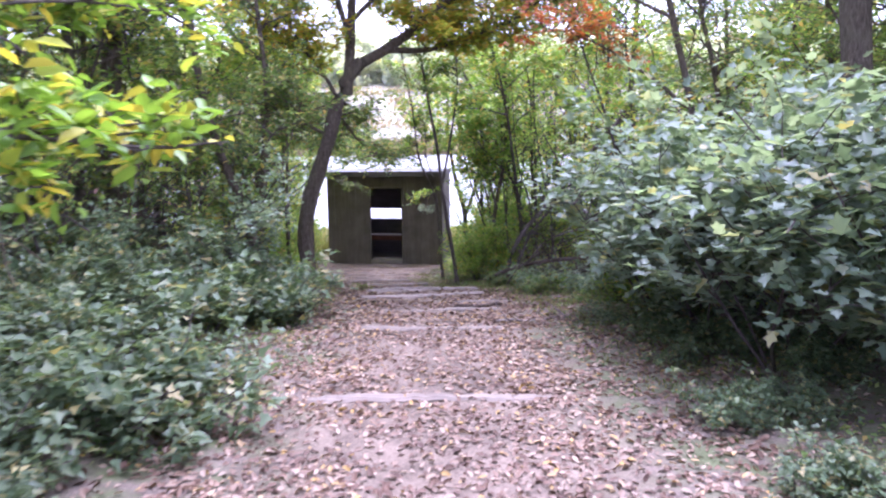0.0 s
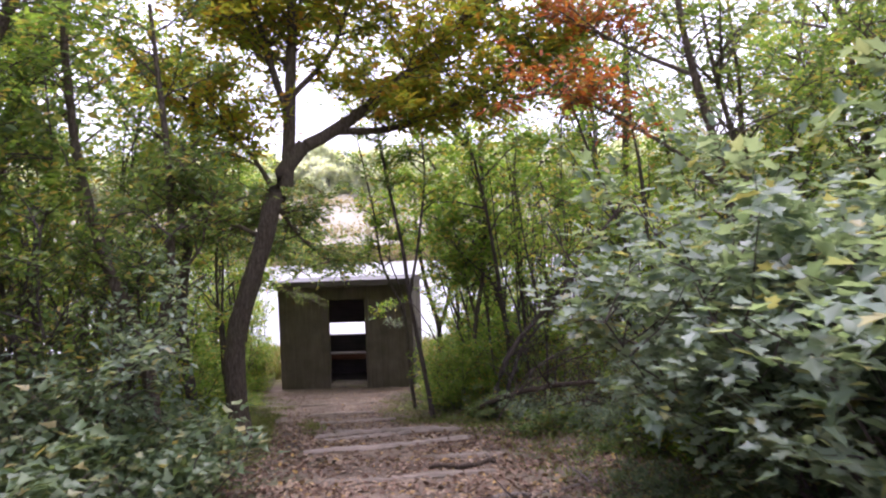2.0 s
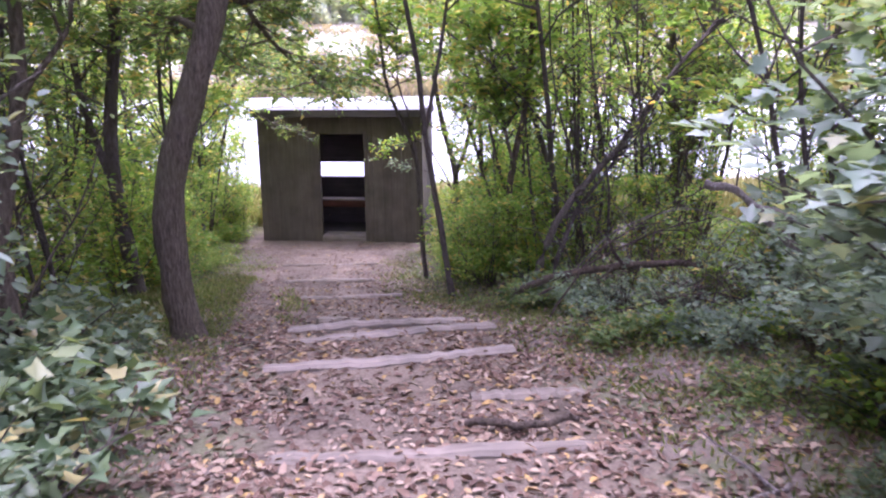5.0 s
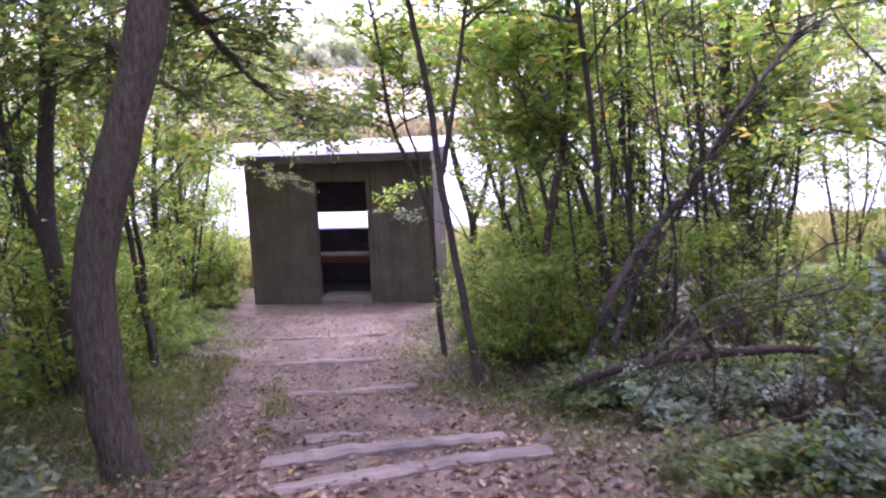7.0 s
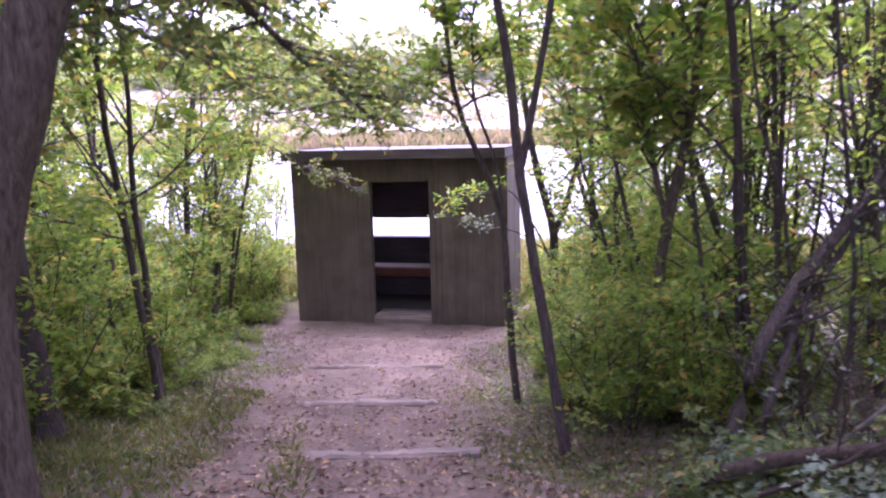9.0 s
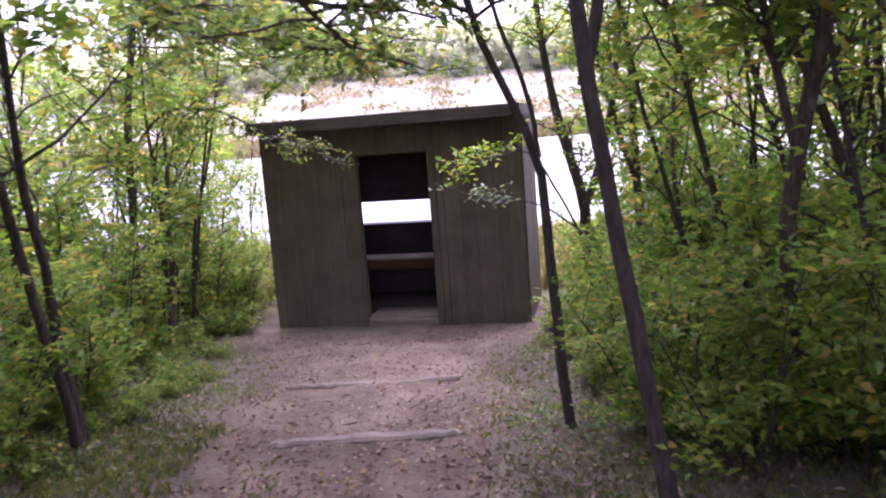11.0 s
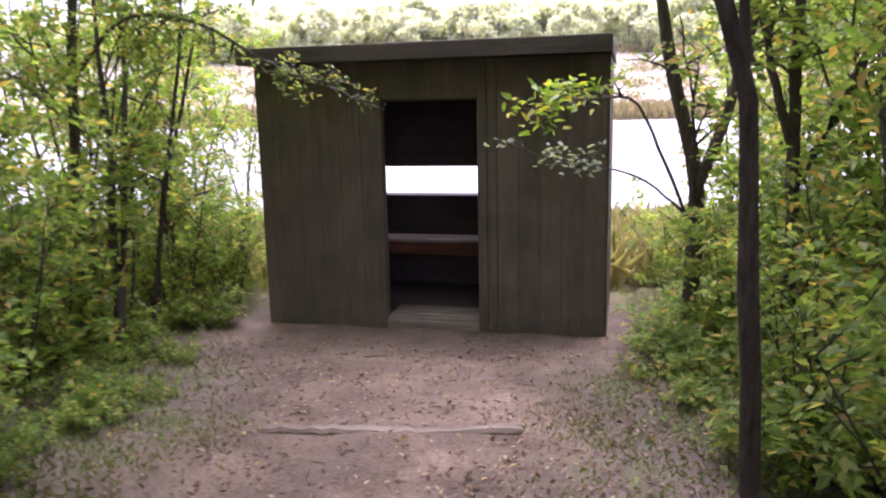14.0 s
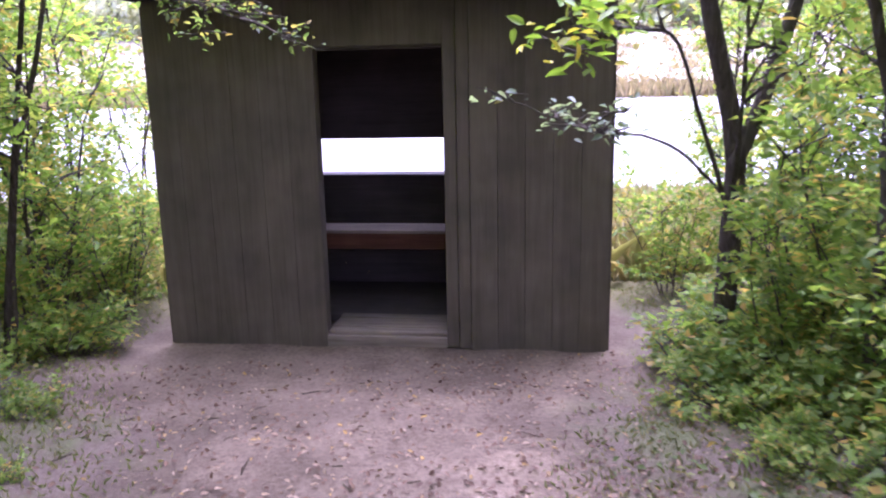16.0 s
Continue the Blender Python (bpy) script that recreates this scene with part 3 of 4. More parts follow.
# ---- timber steps ----
for k, (lx, ly, rx, ry, w) in enumerate(STEPS):
    length, ang = math.hypot(rx - lx, ry - ly), math.degrees(math.atan2(ry - ly, rx - lx))
    lz, rz = height(lx + 0.1, ly - 0.03), height(rx - 0.1, ry - 0.03)
    r2 = random.Random(40 + k)
    bm = bmesh.new()
    n = 26
    rings = []
    for i in range(n):
        f = i / (n - 1)
        end = 0.75 if i in (0, n - 1) else 1.0
        hw = w / 2 * 0.88 * end * (1 + 0.18 * math.sin(f * 9 + k) + r2.uniform(-0.12, 0.12))
        top = (0.026 if k < 4 else 0.02 if k == 10 else 0.036) * end + r2.uniform(-0.009, 0.009) + 0.010 * math.sin(f * 5 + k * 2)
        sway = 0.02 * math.sin(f * 4 + k)
        rings.append([bm.verts.new((f * length, sway + yy, zz)) for yy, zz in ((-hw, -0.09), (-hw, top - 0.02), (-hw * 0.6, top), (hw * 0.6, top), (hw, top - 0.022), (hw, -0.09))])
    for a, b in zip(rings, rings[1:]):
        for j in range(5):
            bm.faces.new((a[j], b[j], b[j + 1], a[j + 1]))
    for ring in (rings[0], rings[-1]):
        bm.faces.new(ring)
    bmesh.ops.recalc_face_normals(bm, faces=list(bm.faces))
    ob = part("step_timber", bm, WOOD_STEP if k < 4 or k == 10 else WOOD_PALE, None)
    ob.matrix_world = Matrix.Translation((lx, ly, lz)) @ Matrix.Rotation(radians(ang), 4, "Z") @ Matrix.Rotation(-math.atan2(rz - lz, length), 4, "Y")
    tagged(ob, "bleached timber step edge sunk into the earth path", "step", "path steps")

# ---- trees that stand by the path ----
def curve_through(points, count):
    """A smooth line through a few points."""
    p = np.asarray(points, float)
    s = np.r_[0, np.cumsum(np.linalg.norm(np.diff(p, axis=0), axis=1))]
    t = np.linspace(0, s[-1], count)
    m = np.gradient(p, s, axis=0)
    i = np.clip(np.searchsorted(s, t) - 1, 0, len(s) - 2)
    h = (s[i + 1] - s[i])[:, None]
    u = ((t - s[i]) / h[:, 0])[:, None]
    return (2 * u**3 - 3 * u**2 + 1) * p[i] + (u**3 - 2 * u**2 + u) * h * m[i] + (3 * u**2 - 2 * u**3) * p[i + 1] + (u**3 - u**2) * h * m[i + 1]


def grown_tree(name, x, y, limbs, boughs, wood, label, category="tree", seed=1, group=""):
    """A tree of given limbs (points about its foot, thick and thin radius); boughs: (limb, twigs, length, leaves on each, leaf size, material, from where)."""
    rng = np.random.default_rng(seed)
    foot = height(x, y)
    ob = new(name)
    ob.matrix_world = Matrix.Translation((x, y, foot))
    tagged(ob, label, category, group)
    lines, paths = [], []
    for pts, r0, r1 in limbs:
        c = curve_through(pts, 18) - [x, y, foot]
        c = c + np.cumsum(rng.normal(0, 0.006, c.shape), axis=0)
        rad = np.linspace(r0, r1, 18) * (1 + rng.normal(0, 0.04, 18))
        paths.append(c)
        lines.append((c, rad))
    lines[0][1][0] *= 1.25
    for k, line in enumerate(lines):
        v, f = tubes([line], 10)
        link("trunk" if k == 0 else "limb", smooth(mesh_np("limb", v, f)), wood, ob)
    small = []
    crowns = {}
    for limb, count, length, per, size, mat, first in boughs:
        tw = sprays(paths[limb], rng, count, length, 0.012, small, 0.0, 0.06, first)
        more = []
        for t in tw:
            more += sprays(t, rng, 4, length * 0.5, 0.006, small, 0.0, 0.06, 0.2)
        at, al = leaves_on(tw + more, rng, per, size)
        crowns.setdefault(mat.name, []).append((at, al, size, mat))
    if small:
        v, f = tubes(small, 4)
        tagged(link("branching", smooth(mesh_np("twigs", v, f)), wood, ob), kind="stuff")
    for rows in crowns.values():
        at, al = np.concatenate([r[0] for r in rows]), np.concatenate([r[1] for r in rows])
        link("crown", leaf_mesh("crown", at, al, rows[0][2], rng), rows[0][3], ob)
    return ob


grown_tree("leaning_tree", -2.10, 12.6, [
    ([(-2.10, 12.6, 0.45), (-2.17, 12.6, 1.0), (-2.2, 12.6, 1.5), (-2.13, 12.6, 2.08), (-1.94, 12.6, 2.6), (-1.74, 12.62, 3.15), (-1.46, 12.66, 3.95), (-1.2, 12.7, 4.25)], 0.142, 0.1),
    ([(-1.2, 12.7, 4.25), (-0.83, 12.85, 4.45), (-0.03, 13.0, 5.05), (0.92, 13.2, 5.95), (1.9, 13.4, 7.2)], 0.085, 0.03),
    ([(-0.8, 12.86, 4.45), (-0.13, 12.8, 4.45), (0.5, 12.7, 4.65), (1.15, 12.6, 4.85), (1.8, 12.5, 5.3)], 0.05, 0.012),
    ([(-1.45, 12.65, 3.75), (-1.36, 12.65, 4.5), (-1.28, 12.62, 5.3), (-1.22, 12.6, 6.3), (-1.1, 12.5, 8.2)], 0.085, 0.03),
    ([(-1.36, 12.65, 4.5), (-1.55, 12.6, 5.2), (-1.75, 12.6, 6.0), (-2.2, 12.5, 7.4)], 0.05, 0.02),
    ([(-1.5, 12.64, 3.6), (-1.75, 13.6, 3.6), (-1.65, 14.8, 3.15), (-1.4, 16.0, 2.75), (-1.2, 16.9, 2.45)], 0.04, 0.008),
    ([(-1.3, 12.64, 4.9), (-0.9, 12.9, 5.4), (-0.6, 13.2, 6.2), (-0.3, 13.5, 7.4)], 0.04, 0.012),
    ([(-1.52, 12.64, 3.55), (-2.0, 12.75, 4.3), (-2.6, 12.85, 4.85), (-3.3, 12.95, 5.3)], 0.035, 0.008),
    ([(-1.3, 12.62, 5.2), (-1.8, 13.0, 5.6), (-2.4, 13.3, 6.0)], 0.03, 0.008),
    ([(-1.7, 12.62, 3.1), (-2.3, 13.6, 3.3), (-2.7, 15.0, 3.2), (-2.7, 16.6, 3.0), (-2.55, 18.0, 2.7)], 0.035, 0.008),
], [
    (1, 70, 1.5, 28, 0.1, LEAF_YELLOW, 0.15), (2, 36, 0.9, 28, 0.1, LEAF_YELLOW, 0.2), (3, 56, 1.6, 26, 0.1, LEAF_YELLOW, 0.3),
    (4, 50, 1.6, 30, 0.1, LEAF_YELLOW, 0.2), (5, 58, 0.85, 20, 0.075, LEAF_GREEN, 0.2), (6, 40, 1.3, 22, 0.1, LEAF_YELLOW, 0.2), (9, 50, 0.85, 18, 0.075, LEAF_GREEN, 0.2), (7, 40, 0.9, 14, 0.095, LEAF_YELLOW, 0.2), (8, 30, 1.0, 14, 0.095, LEAF_YELLOW, 0.15),
], BARK, "crooked leaning tree with brown bark beside the path", seed=3)

grown_tree("sapling", 0.33, 14.58, [
    ([(0.33, 14.6, 0.15), (0.26, 14.62, 0.6), (0.205, 14.62, 1.0), (0.125, 14.62, 1.45), (0.035, 14.62, 1.95), (-0.02, 14.63, 2.5), (-0.08, 14.64, 3.0), (-0.25, 14.66, 3.9), (-0.5, 14.7, 5.6)], 0.04, 0.016),
    ([(0.02, 14.63, 2.1), (0.2, 14.7, 2.9), (0.35, 14.8, 3.9), (0.3, 14.9, 5.2)], 0.025, 0.01),
], [(0, 16, 0.7, 16, 0.08, LEAF_GREEN, 0.6), (1, 14, 0.6, 16, 0.08, LEAF_BRIGHT, 0.4)], BARK_THIN, "slender grey-barked sapling leaning over the steps", seed=4, group="saplings by the steps")
grown_tree("sapling", 0.06, 16.03, [
    ([(0.06, 16.03, -0.1), (0.0, 16.0, 0.5), (-0.035, 16.0, 1.1), (-0.07, 16.0, 1.77), (-0.2, 16.0, 2.1), (-0.37, 16.0, 2.5), (-0.5, 15.9, 3.6), (-0.7, 15.9, 4.8)], 0.035, 0.012),
    ([(-0.07, 16.0, 1.75), (-0.12, 16.05, 2.2), (-0.24, 16.1, 2.6), (-0.3, 16.1, 3.5)], 0.016, 0.008),
], [(0, 11, 0.5, 16, 0.08, LEAF_BRIGHT, 0.55), (1, 11, 0.5, 16, 0.08, LEAF_BRIGHT, 0.4)], BARK_THIN, "thin dark sapling beside the lower steps", seed=5, group="saplings by the steps")
grown_tree("forked_sapling", 0.6, 19.3, [
    ([(0.6, 19.3, -0.35), (0.6, 19.3, 0.4), (0.6, 19.28, 1.05), (0.42, 19.25, 1.8), (0.25, 19.2, 2.8), (0.2, 19.2, 4.2)], 0.07, 0.02),
    ([(0.6, 19.28, 1.0), (0.85, 19.3, 1.7), (1.0, 19.3, 2.6), (1.1, 19.3, 4.0)], 0.045, 0.015),
    ([(0.58, 19.28, 0.7), (0.35, 19.1, 1.2), (0.1, 18.8, 1.6), (-0.25, 18.3, 1.62), (-0.6, 17.75, 1.5)], 0.014, 0.004),
    ([(0.55, 19.28, 0.8), (0.1, 19.0, 1.15), (-0.4, 18.8, 1.25), (-0.86, 18.62, 1.42)], 0.011, 0.003),
    ([(0.6, 19.28, 0.9), (0.5, 19.0, 1.5), (0.3, 18.6, 2.2)], 0.016, 0.005),
], [(0, 16, 0.6, 10, 0.07, LEAF_BRIGHT, 0.45), (1, 16, 0.6, 10, 0.07, LEAF_BRIGHT, 0.3), (2, 9, 0.25, 4, 0.065, LEAF_LIME, 0.55), (3, 8, 0.25, 3, 0.05, LEAF_GREY, 0.4), (4, 6, 0.4, 5, 0.07, LEAF_BRIGHT, 0.3)], BARK_THIN, "forked tree with yellowing twigs beside the hide wall", seed=6)
grown_tree("dark_sapling", 1.0, 18.5, [
    ([(1.0, 18.5, -0.2), (1.02, 18.5, 0.6), (1.0, 18.5, 1.5), (0.95, 18.45, 2.4), (0.75, 18.4, 3.6)], 0.05, 0.02),
    ([(1.0, 18.5, 1.3), (0.8, 18.5, 1.9), (0.6, 18.5, 2.8)], 0.03, 0.012),
    ([(1.01, 18.5, 1.1), (1.3, 18.5, 1.7), (1.6, 18.5, 2.6), (1.7, 18.5, 3.6)], 0.03, 0.012),
], [(0, 15, 0.7, 11, 0.08, LEAF_BRIGHT, 0.35), (1, 9, 0.5, 10, 0.08, LEAF_BRIGHT, 0.2), (2, 13, 0.6, 11, 0.08, LEAF_BRIGHT, 0.2)], BARK_THIN, "dark forked sapling in the bushes", seed=16)
grown_tree("curved_tree", 1.1, 15.2, [
    ([(1.1, 15.2, 0.05), (1.08, 15.2, 0.8), (1.06, 15.2, 1.3), (1.13, 15.2, 1.8), (1.25, 15.2, 2.4), (1.3, 15.2, 4.6)], 0.05, 0.02),
    ([(1.1, 15.2, 1.6), (0.97, 15.2, 2.2), (0.82, 15.2, 3.2)], 0.025, 0.01),
], [(0, 26, 0.9, 14, 0.1, LEAF_BRIGHT, 0.4), (1, 16, 0.7, 14, 0.1, LEAF_BRIGHT, 0.3)], BARK, "curved grey-barked tree among the bushes", seed=31)
grown_tree("forked_tree", -2.55, 10.6, [
    ([(-2.55, 10.6, 0.7), (-2.5, 10.6, 1.3), (-2.55, 10.6, 1.9), (-2.9, 10.7, 2.8), (-3.2, 10.8, 4.0), (-3.3, 10.9, 6.0)], 0.075, 0.03),
    ([(-2.53, 10.6, 1.85), (-2.35, 10.65, 2.6), (-2.3, 10.7, 3.5), (-2.45, 10.8, 5.5)], 0.05, 0.02),
    ([(-2.35, 10.65, 2.6), (-2.0, 10.6, 3.0), (-1.75, 10.5, 3.6)], 0.02, 0.008),
], [(0, 19, 1.0, 16, 0.08, LEAF_GREEN, 0.35), (1, 19, 0.9, 16, 0.08, LEAF_GREEN, 0.3), (2, 11, 0.6, 16, 0.08, LEAF_GREEN, 0.2)], BARK, "dark forked tree among the undergrowth", seed=8)
grown_tree("hazel", -2.5, 9.6, [
    ([(-2.5, 9.6, 0.9), (-2.45, 9.6, 1.5), (-2.3, 9.6, 2.1), (-2.0, 9.6, 2.6), (-1.7, 9.6, 2.8)], 0.022, 0.006),
    ([(-2.52, 9.62, 0.9), (-2.6, 9.7, 1.6), (-2.5, 9.8, 2.4), (-2.2, 9.9, 3.0), (-1.9, 9.9, 3.3)], 0.022, 0.006),
    ([(-2.48, 9.58, 0.9), (-2.5, 9.4, 1.4), (-2.4, 9.2, 1.9), (-2.1, 9.1, 2.2), (-1.85, 9.1, 2.25)], 0.02, 0.005),
    ([(-2.5, 9.6, 0.9), (-2.8, 9.5, 1.7), (-3.0, 9.4, 2.6), (-2.9, 9.3, 3.3)], 0.022, 0.006),
], [(0, 14, 0.45, 9, 0.075, LEAF_GREY, 0.35), (1, 14, 0.5, 9, 0.075, LEAF_GREEN, 0.3), (2, 14, 0.45, 9, 0.075, LEAF_GREY, 0.3), (3, 14, 0.6, 9, 0.075, LEAF_GREEN, 0.3)], BARK_THIN, "many-stemmed hazel with leafy sprays over the path edge", "shrub", 33)
grown_tree("dark_tree", -3.3, 14.7, [
    ([(-3.3, 14.7, 0.3), (-3.38, 14.7, 1.0), (-3.45, 14.72, 1.9), (-3.3, 14.8, 3.2), (-3.1, 14.8, 5.5)], 0.09, 0.04),
    ([(-3.42, 14.7, 1.5), (-3.7, 14.8, 2.4), (-4.0, 14.9, 4.0)], 0.045, 0.02),
], [(0, 25, 1.1, 18, 0.08, LEAF_GREEN, 0.3), (1, 16, 1.0, 18, 0.08, LEAF_GREEN, 0.2)], BARK_THIN, "thin dark-barked tree behind the leaning tree", seed=9)
grown_tree("broad_tree", 3.6, 17.2, [
    ([(3.6, 17.2, 0.0), (3.75, 17.2, 1.2), (3.95, 17.2, 2.4), (4.2, 17.3, 4.0), (4.3, 17.3, 6.5)], 0.10, 0.05),
    ([(3.8, 17.2, 1.5), (4.4, 17.1, 2.2), (5.2, 17.0, 2.6), (6.2, 16.9, 2.7)], 0.035, 0.012),
], [(0, 25, 1.3, 16, 0.085, LEAF_GREEN, 0.35), (1, 14, 0.8, 16, 0.08, LEAF_BRIGHT, 0.3)], BARK, "dark upright tree with a low side branch", seed=10)
grown_tree("bough_tree", -4.2, 19.3, [
    ([(-4.2, 19.3, -0.3), (-4.15, 19.3, 0.8), (-4.05, 19.28, 2.0), (-3.8, 19.25, 3.2), (-3.5, 19.2, 5.0)], 0.05, 0.02),
    ([(-4.05, 19.28, 1.9), (-3.6, 19.2, 2.3), (-3.0, 19.1, 2.25), (-2.5, 19.1, 1.95), (-2.05, 19.0, 1.75)], 0.02, 0.004),
    ([(-3.75, 19.25, 3.3), (-3.0, 19.0, 3.35), (-2.4, 18.6, 3.0), (-1.75, 18.2, 2.6)], 0.025, 0.005),
], [(0, 22, 0.9, 16, 0.075, LEAF_BRIGHT, 0.3), (1, 20, 0.35, 7, 0.04, LEAF_GREEN, 0.35), (2, 30, 0.6, 18, 0.075, LEAF_BRIGHT, 0.3)], BARK_THIN, "thin tree whose bough hangs over the hide roof", seed=11)

for x, y, r, sway, seed in ((-4.3, 10.4, 0.15, 0.3, 41), (4.7, 9.1, 0.21, -0.2, 42)):
    g = height(x, y)
    grown_tree("stout_tree", x, y, [
        ([(x, y, g - 0.1), (x + 0.05, y, g + 1.2), (x + sway * 0.3, y, g + 2.8), (x + sway, y + 0.1, g + 5.0), (x + sway * 1.4, y + 0.2, g + 8.0)], r, r * 0.5),
        ([(x + sway * 0.5, y, g + 3.4), (x + sway + 0.6, y - 0.2, g + 4.6), (x + sway + 1.0, y - 0.3, g + 6.4)], r * 0.4, r * 0.15),
    ], [(0, 18, 1.2, 14, 0.09, LEAF_GREEN, 0.45), (1, 14, 1.0, 14, 0.09, LEAF_GREEN, 0.3)], BARK, "stout dark-barked tree standing in the wood", seed=seed, group="stout trees")

# dead wood
def dead_limb(name, pts, r0, r1, mat, label, stubs=3, seed=1):
    rng = np.random.default_rng(seed)
    c = curve_through(pts, 22) + np.cumsum(rng.normal(0, 0.008, (22, 3)), axis=0)
    lines = [(c, np.linspace(r0, r1, 22) * (1 + rng.normal(0, 0.07, 22)))]
    origin = c[0].copy()
    ob = new(name)
    ob.matrix_world = Matrix.Translation(origin)
    tagged(ob, label, "dead wood")
    lines[0] = (c - origin, lines[0][1])
    v, f = tubes(lines, 10)
    link("limb", smooth(mesh_np("limb", v, f)), mat, ob)
    stub_lines = []
    sprays(lines[0][0], rng, stubs, 0.5, r1 * 0.6 + 0.004, stub_lines, 0.02, 0.02, 0.2)
    if stub_lines:
        v, f = tubes(stub_lines, 5)
        tagged(link("branching", smooth(mesh_np("broken_twigs", v, f)), mat, ob), kind="stuff")
    return ob


dead_limb("dead_tree", [(1.12, 13.95, 0.42), (1.3, 14.07, 1.0), (2.16, 14.64, 1.91), (2.9, 15.1, 2.75), (3.6, 15.5, 3.5)], 0.048, 0.02, BARK_THIN, "dead trunk leaning into the thicket", 40, 21)
dead_limb("dead_tree", [(1.3, 13.9, 0.42), (1.5, 14.1, 1.0), (2.2, 14.75, 1.8), (2.8, 15.2, 2.4)], 0.03, 0.012, BARK_THIN, "thin dead trunk propped beside another", 40, 22)
dead_limb("bleached_branch", [(1.91, 11.35, 2.02), (2.1, 11.28, 2.0), (2.27, 11.22, 1.86), (2.46, 11.15, 1.66), (2.65, 11.1, 1.38), (2.85, 11.05, 0.95)], 0.03, 0.042, BARK_DEAD, "thick bleached dead branch arching over undergrowth", 3, 23)
dead_limb("fallen_log", [(0.75, 13.6, 0.55), (1.4, 13.3, 0.85), (2.2, 13.05, 1.0), (3.2, 12.9, 1.02)], 0.042, 0.028, BARK_LOG, "brown fallen log across the undergrowth", 5, 24)
dead_limb("stick", [(0.16, 9.98, height(0.16, 9.98) + 0.03), (0.45, 9.9, height(0.45, 9.9) + 0.035), (0.75, 9.86, height(0.75, 9.86) + 0.03)], 0.022, 0.019, BARK_LOG, "short brown log lying in the leaf litter", 0, 25)
dead_limb("stick", [(-0.95, 10.75, height(-0.95, 10.75) + 0.03), (-0.85, 10.5, height(-0.85, 10.5) + 0.03), (-0.78, 10.35, height(-0.78, 10.35) + 0.025)], 0.018, 0.014, BARK, "dark stick lying in the leaf litter", 0, 26)
dead_limb("stick", [(0.6, 8.75, height(0.6, 8.75) + 0.02), (1.0, 8.85, height(1.0, 8.85) + 0.03), (1.5, 9.1, height(1.5, 9.1) + 0.05)], 0.02, 0.012, BARK_DEAD, "pale thin stick beside the path", 2, 27)

dead_limb("fallen_branch", [(1.1, 13.3, 0.62), (1.65, 13.0, 1.1), (2.1, 12.9, 1.33), (2.6, 12.8, 1.48)], 0.013, 0.005, BARK_LOG, "thin brown branch fallen across the undergrowth", 6, 61)
dead_limb("fallen_branch", [(1.3, 13.5, 0.6), (1.8, 13.2, 1.3), (2.27, 13.2, 1.46), (2.8, 13.2, 1.42), (3.3, 13.1, 1.1)], 0.008, 0.004, BARK_DEAD, "thin bleached branch caught in the undergrowth", 6, 62)
dead_limb("fallen_branch", [(1.05, 12.4, 0.72), (1.41, 12.5, 1.2), (2.07, 12.8, 1.5), (2.5, 12.9, 1.7)], 0.010, 0.004, BARK_LOG, "thin dead branch leaning out of the brush", 8, 63)
dead_limb("fallen_branch", [(1.2, 12.1, 0.7), (1.6, 11.9, 0.95), (2.1, 11.8, 1.05), (2.7, 11.6, 0.95)], 0.011, 0.005, BARK_LOG, "brown dead branch lying in the undergrowth", 8, 64)
dead_limb("dead_bough", [(0.66, 17.3, -0.05), (0.74, 17.4, 0.4), (0.92, 17.5, 0.63), (1.3, 17.5, 0.55), (1.8, 17.5, 0.5)], 0.035, 0.014, BARK, "crooked dark bough among the bushes", 5, 65)
dead_limb("dead_bough", [(0.75, 17.0, -0.05), (0.68, 17.0, 0.3), (0.56, 17.0, 0.58)], 0.03, 0.016, BARK, "short dark snag among the bushes", 3, 66)

# ---- shrubs and undergrowth ----
GREY_SHRUBS = [shrub_shape(100 + k, 1.75, 1.05, 10, 9, 15, 0.09, 0.75, 0.10, 0.2, 1.9, False, True) for k in range(3)]
LOW_SHRUBS = [shrub_shape(120 + k, 0.6, 0.55, 8, 4, 10, 0.078, 0.8, 0.08, 0.15, 1.6, True, True) for k in range(4)]
BRIGHT_SHRUBS = [shrub_shape(140 + k, 1.5, 0.8, 7, 8, 12, 0.085, 0.45, 0.03, 0.12, 1.0, True) for k in range(3)]
THICKET = [shrub_shape(160 + k, 3.6, 0.8, 4, 9, 17, 0.08, 0.28, 0.0, 0.3, 1.0, True) for k in range(4)]
BRUSH = [shrub_shape(180 + k, 1.5, 0.9, 6, 9, 1, 0.05, 0.5, 0.02, 0.1) for k in range(2)]
POLES = [shrub_shape(170 + k, 4.6, 0.75, 7, 5, 4, 0.075, 0.24, 0.0, 0.35, 1.0, True) for k in range(3)]
TREES = [tree_shape(200 + k, 8.5, 2.0, 0.085, 16, 15, 0.115, 0.27, 0.06, 1 + k % 2) for k in range(4)]

THIN_TREES = [tree_shape(240 + k, 6.6, 1.5, 0.04, 13, 14, 0.10, 0.3, 0.09, 2) for k in range(3)]

prng = np.random.default_rng(55)


def planting(rows, shapes, kind, wood, leaf, label, category, group, parts=("branching", "foliage"), lo=0.85, hi=1.15, sink=0.03):
    for k, (x, y, s) in enumerate(rows):
        plant(kind, parts[0], parts[1], shapes[k % len(shapes)], wood, leaf, x, y, prng.uniform(0, 360), s * prng.uniform(lo, hi), label, category, group, sink)


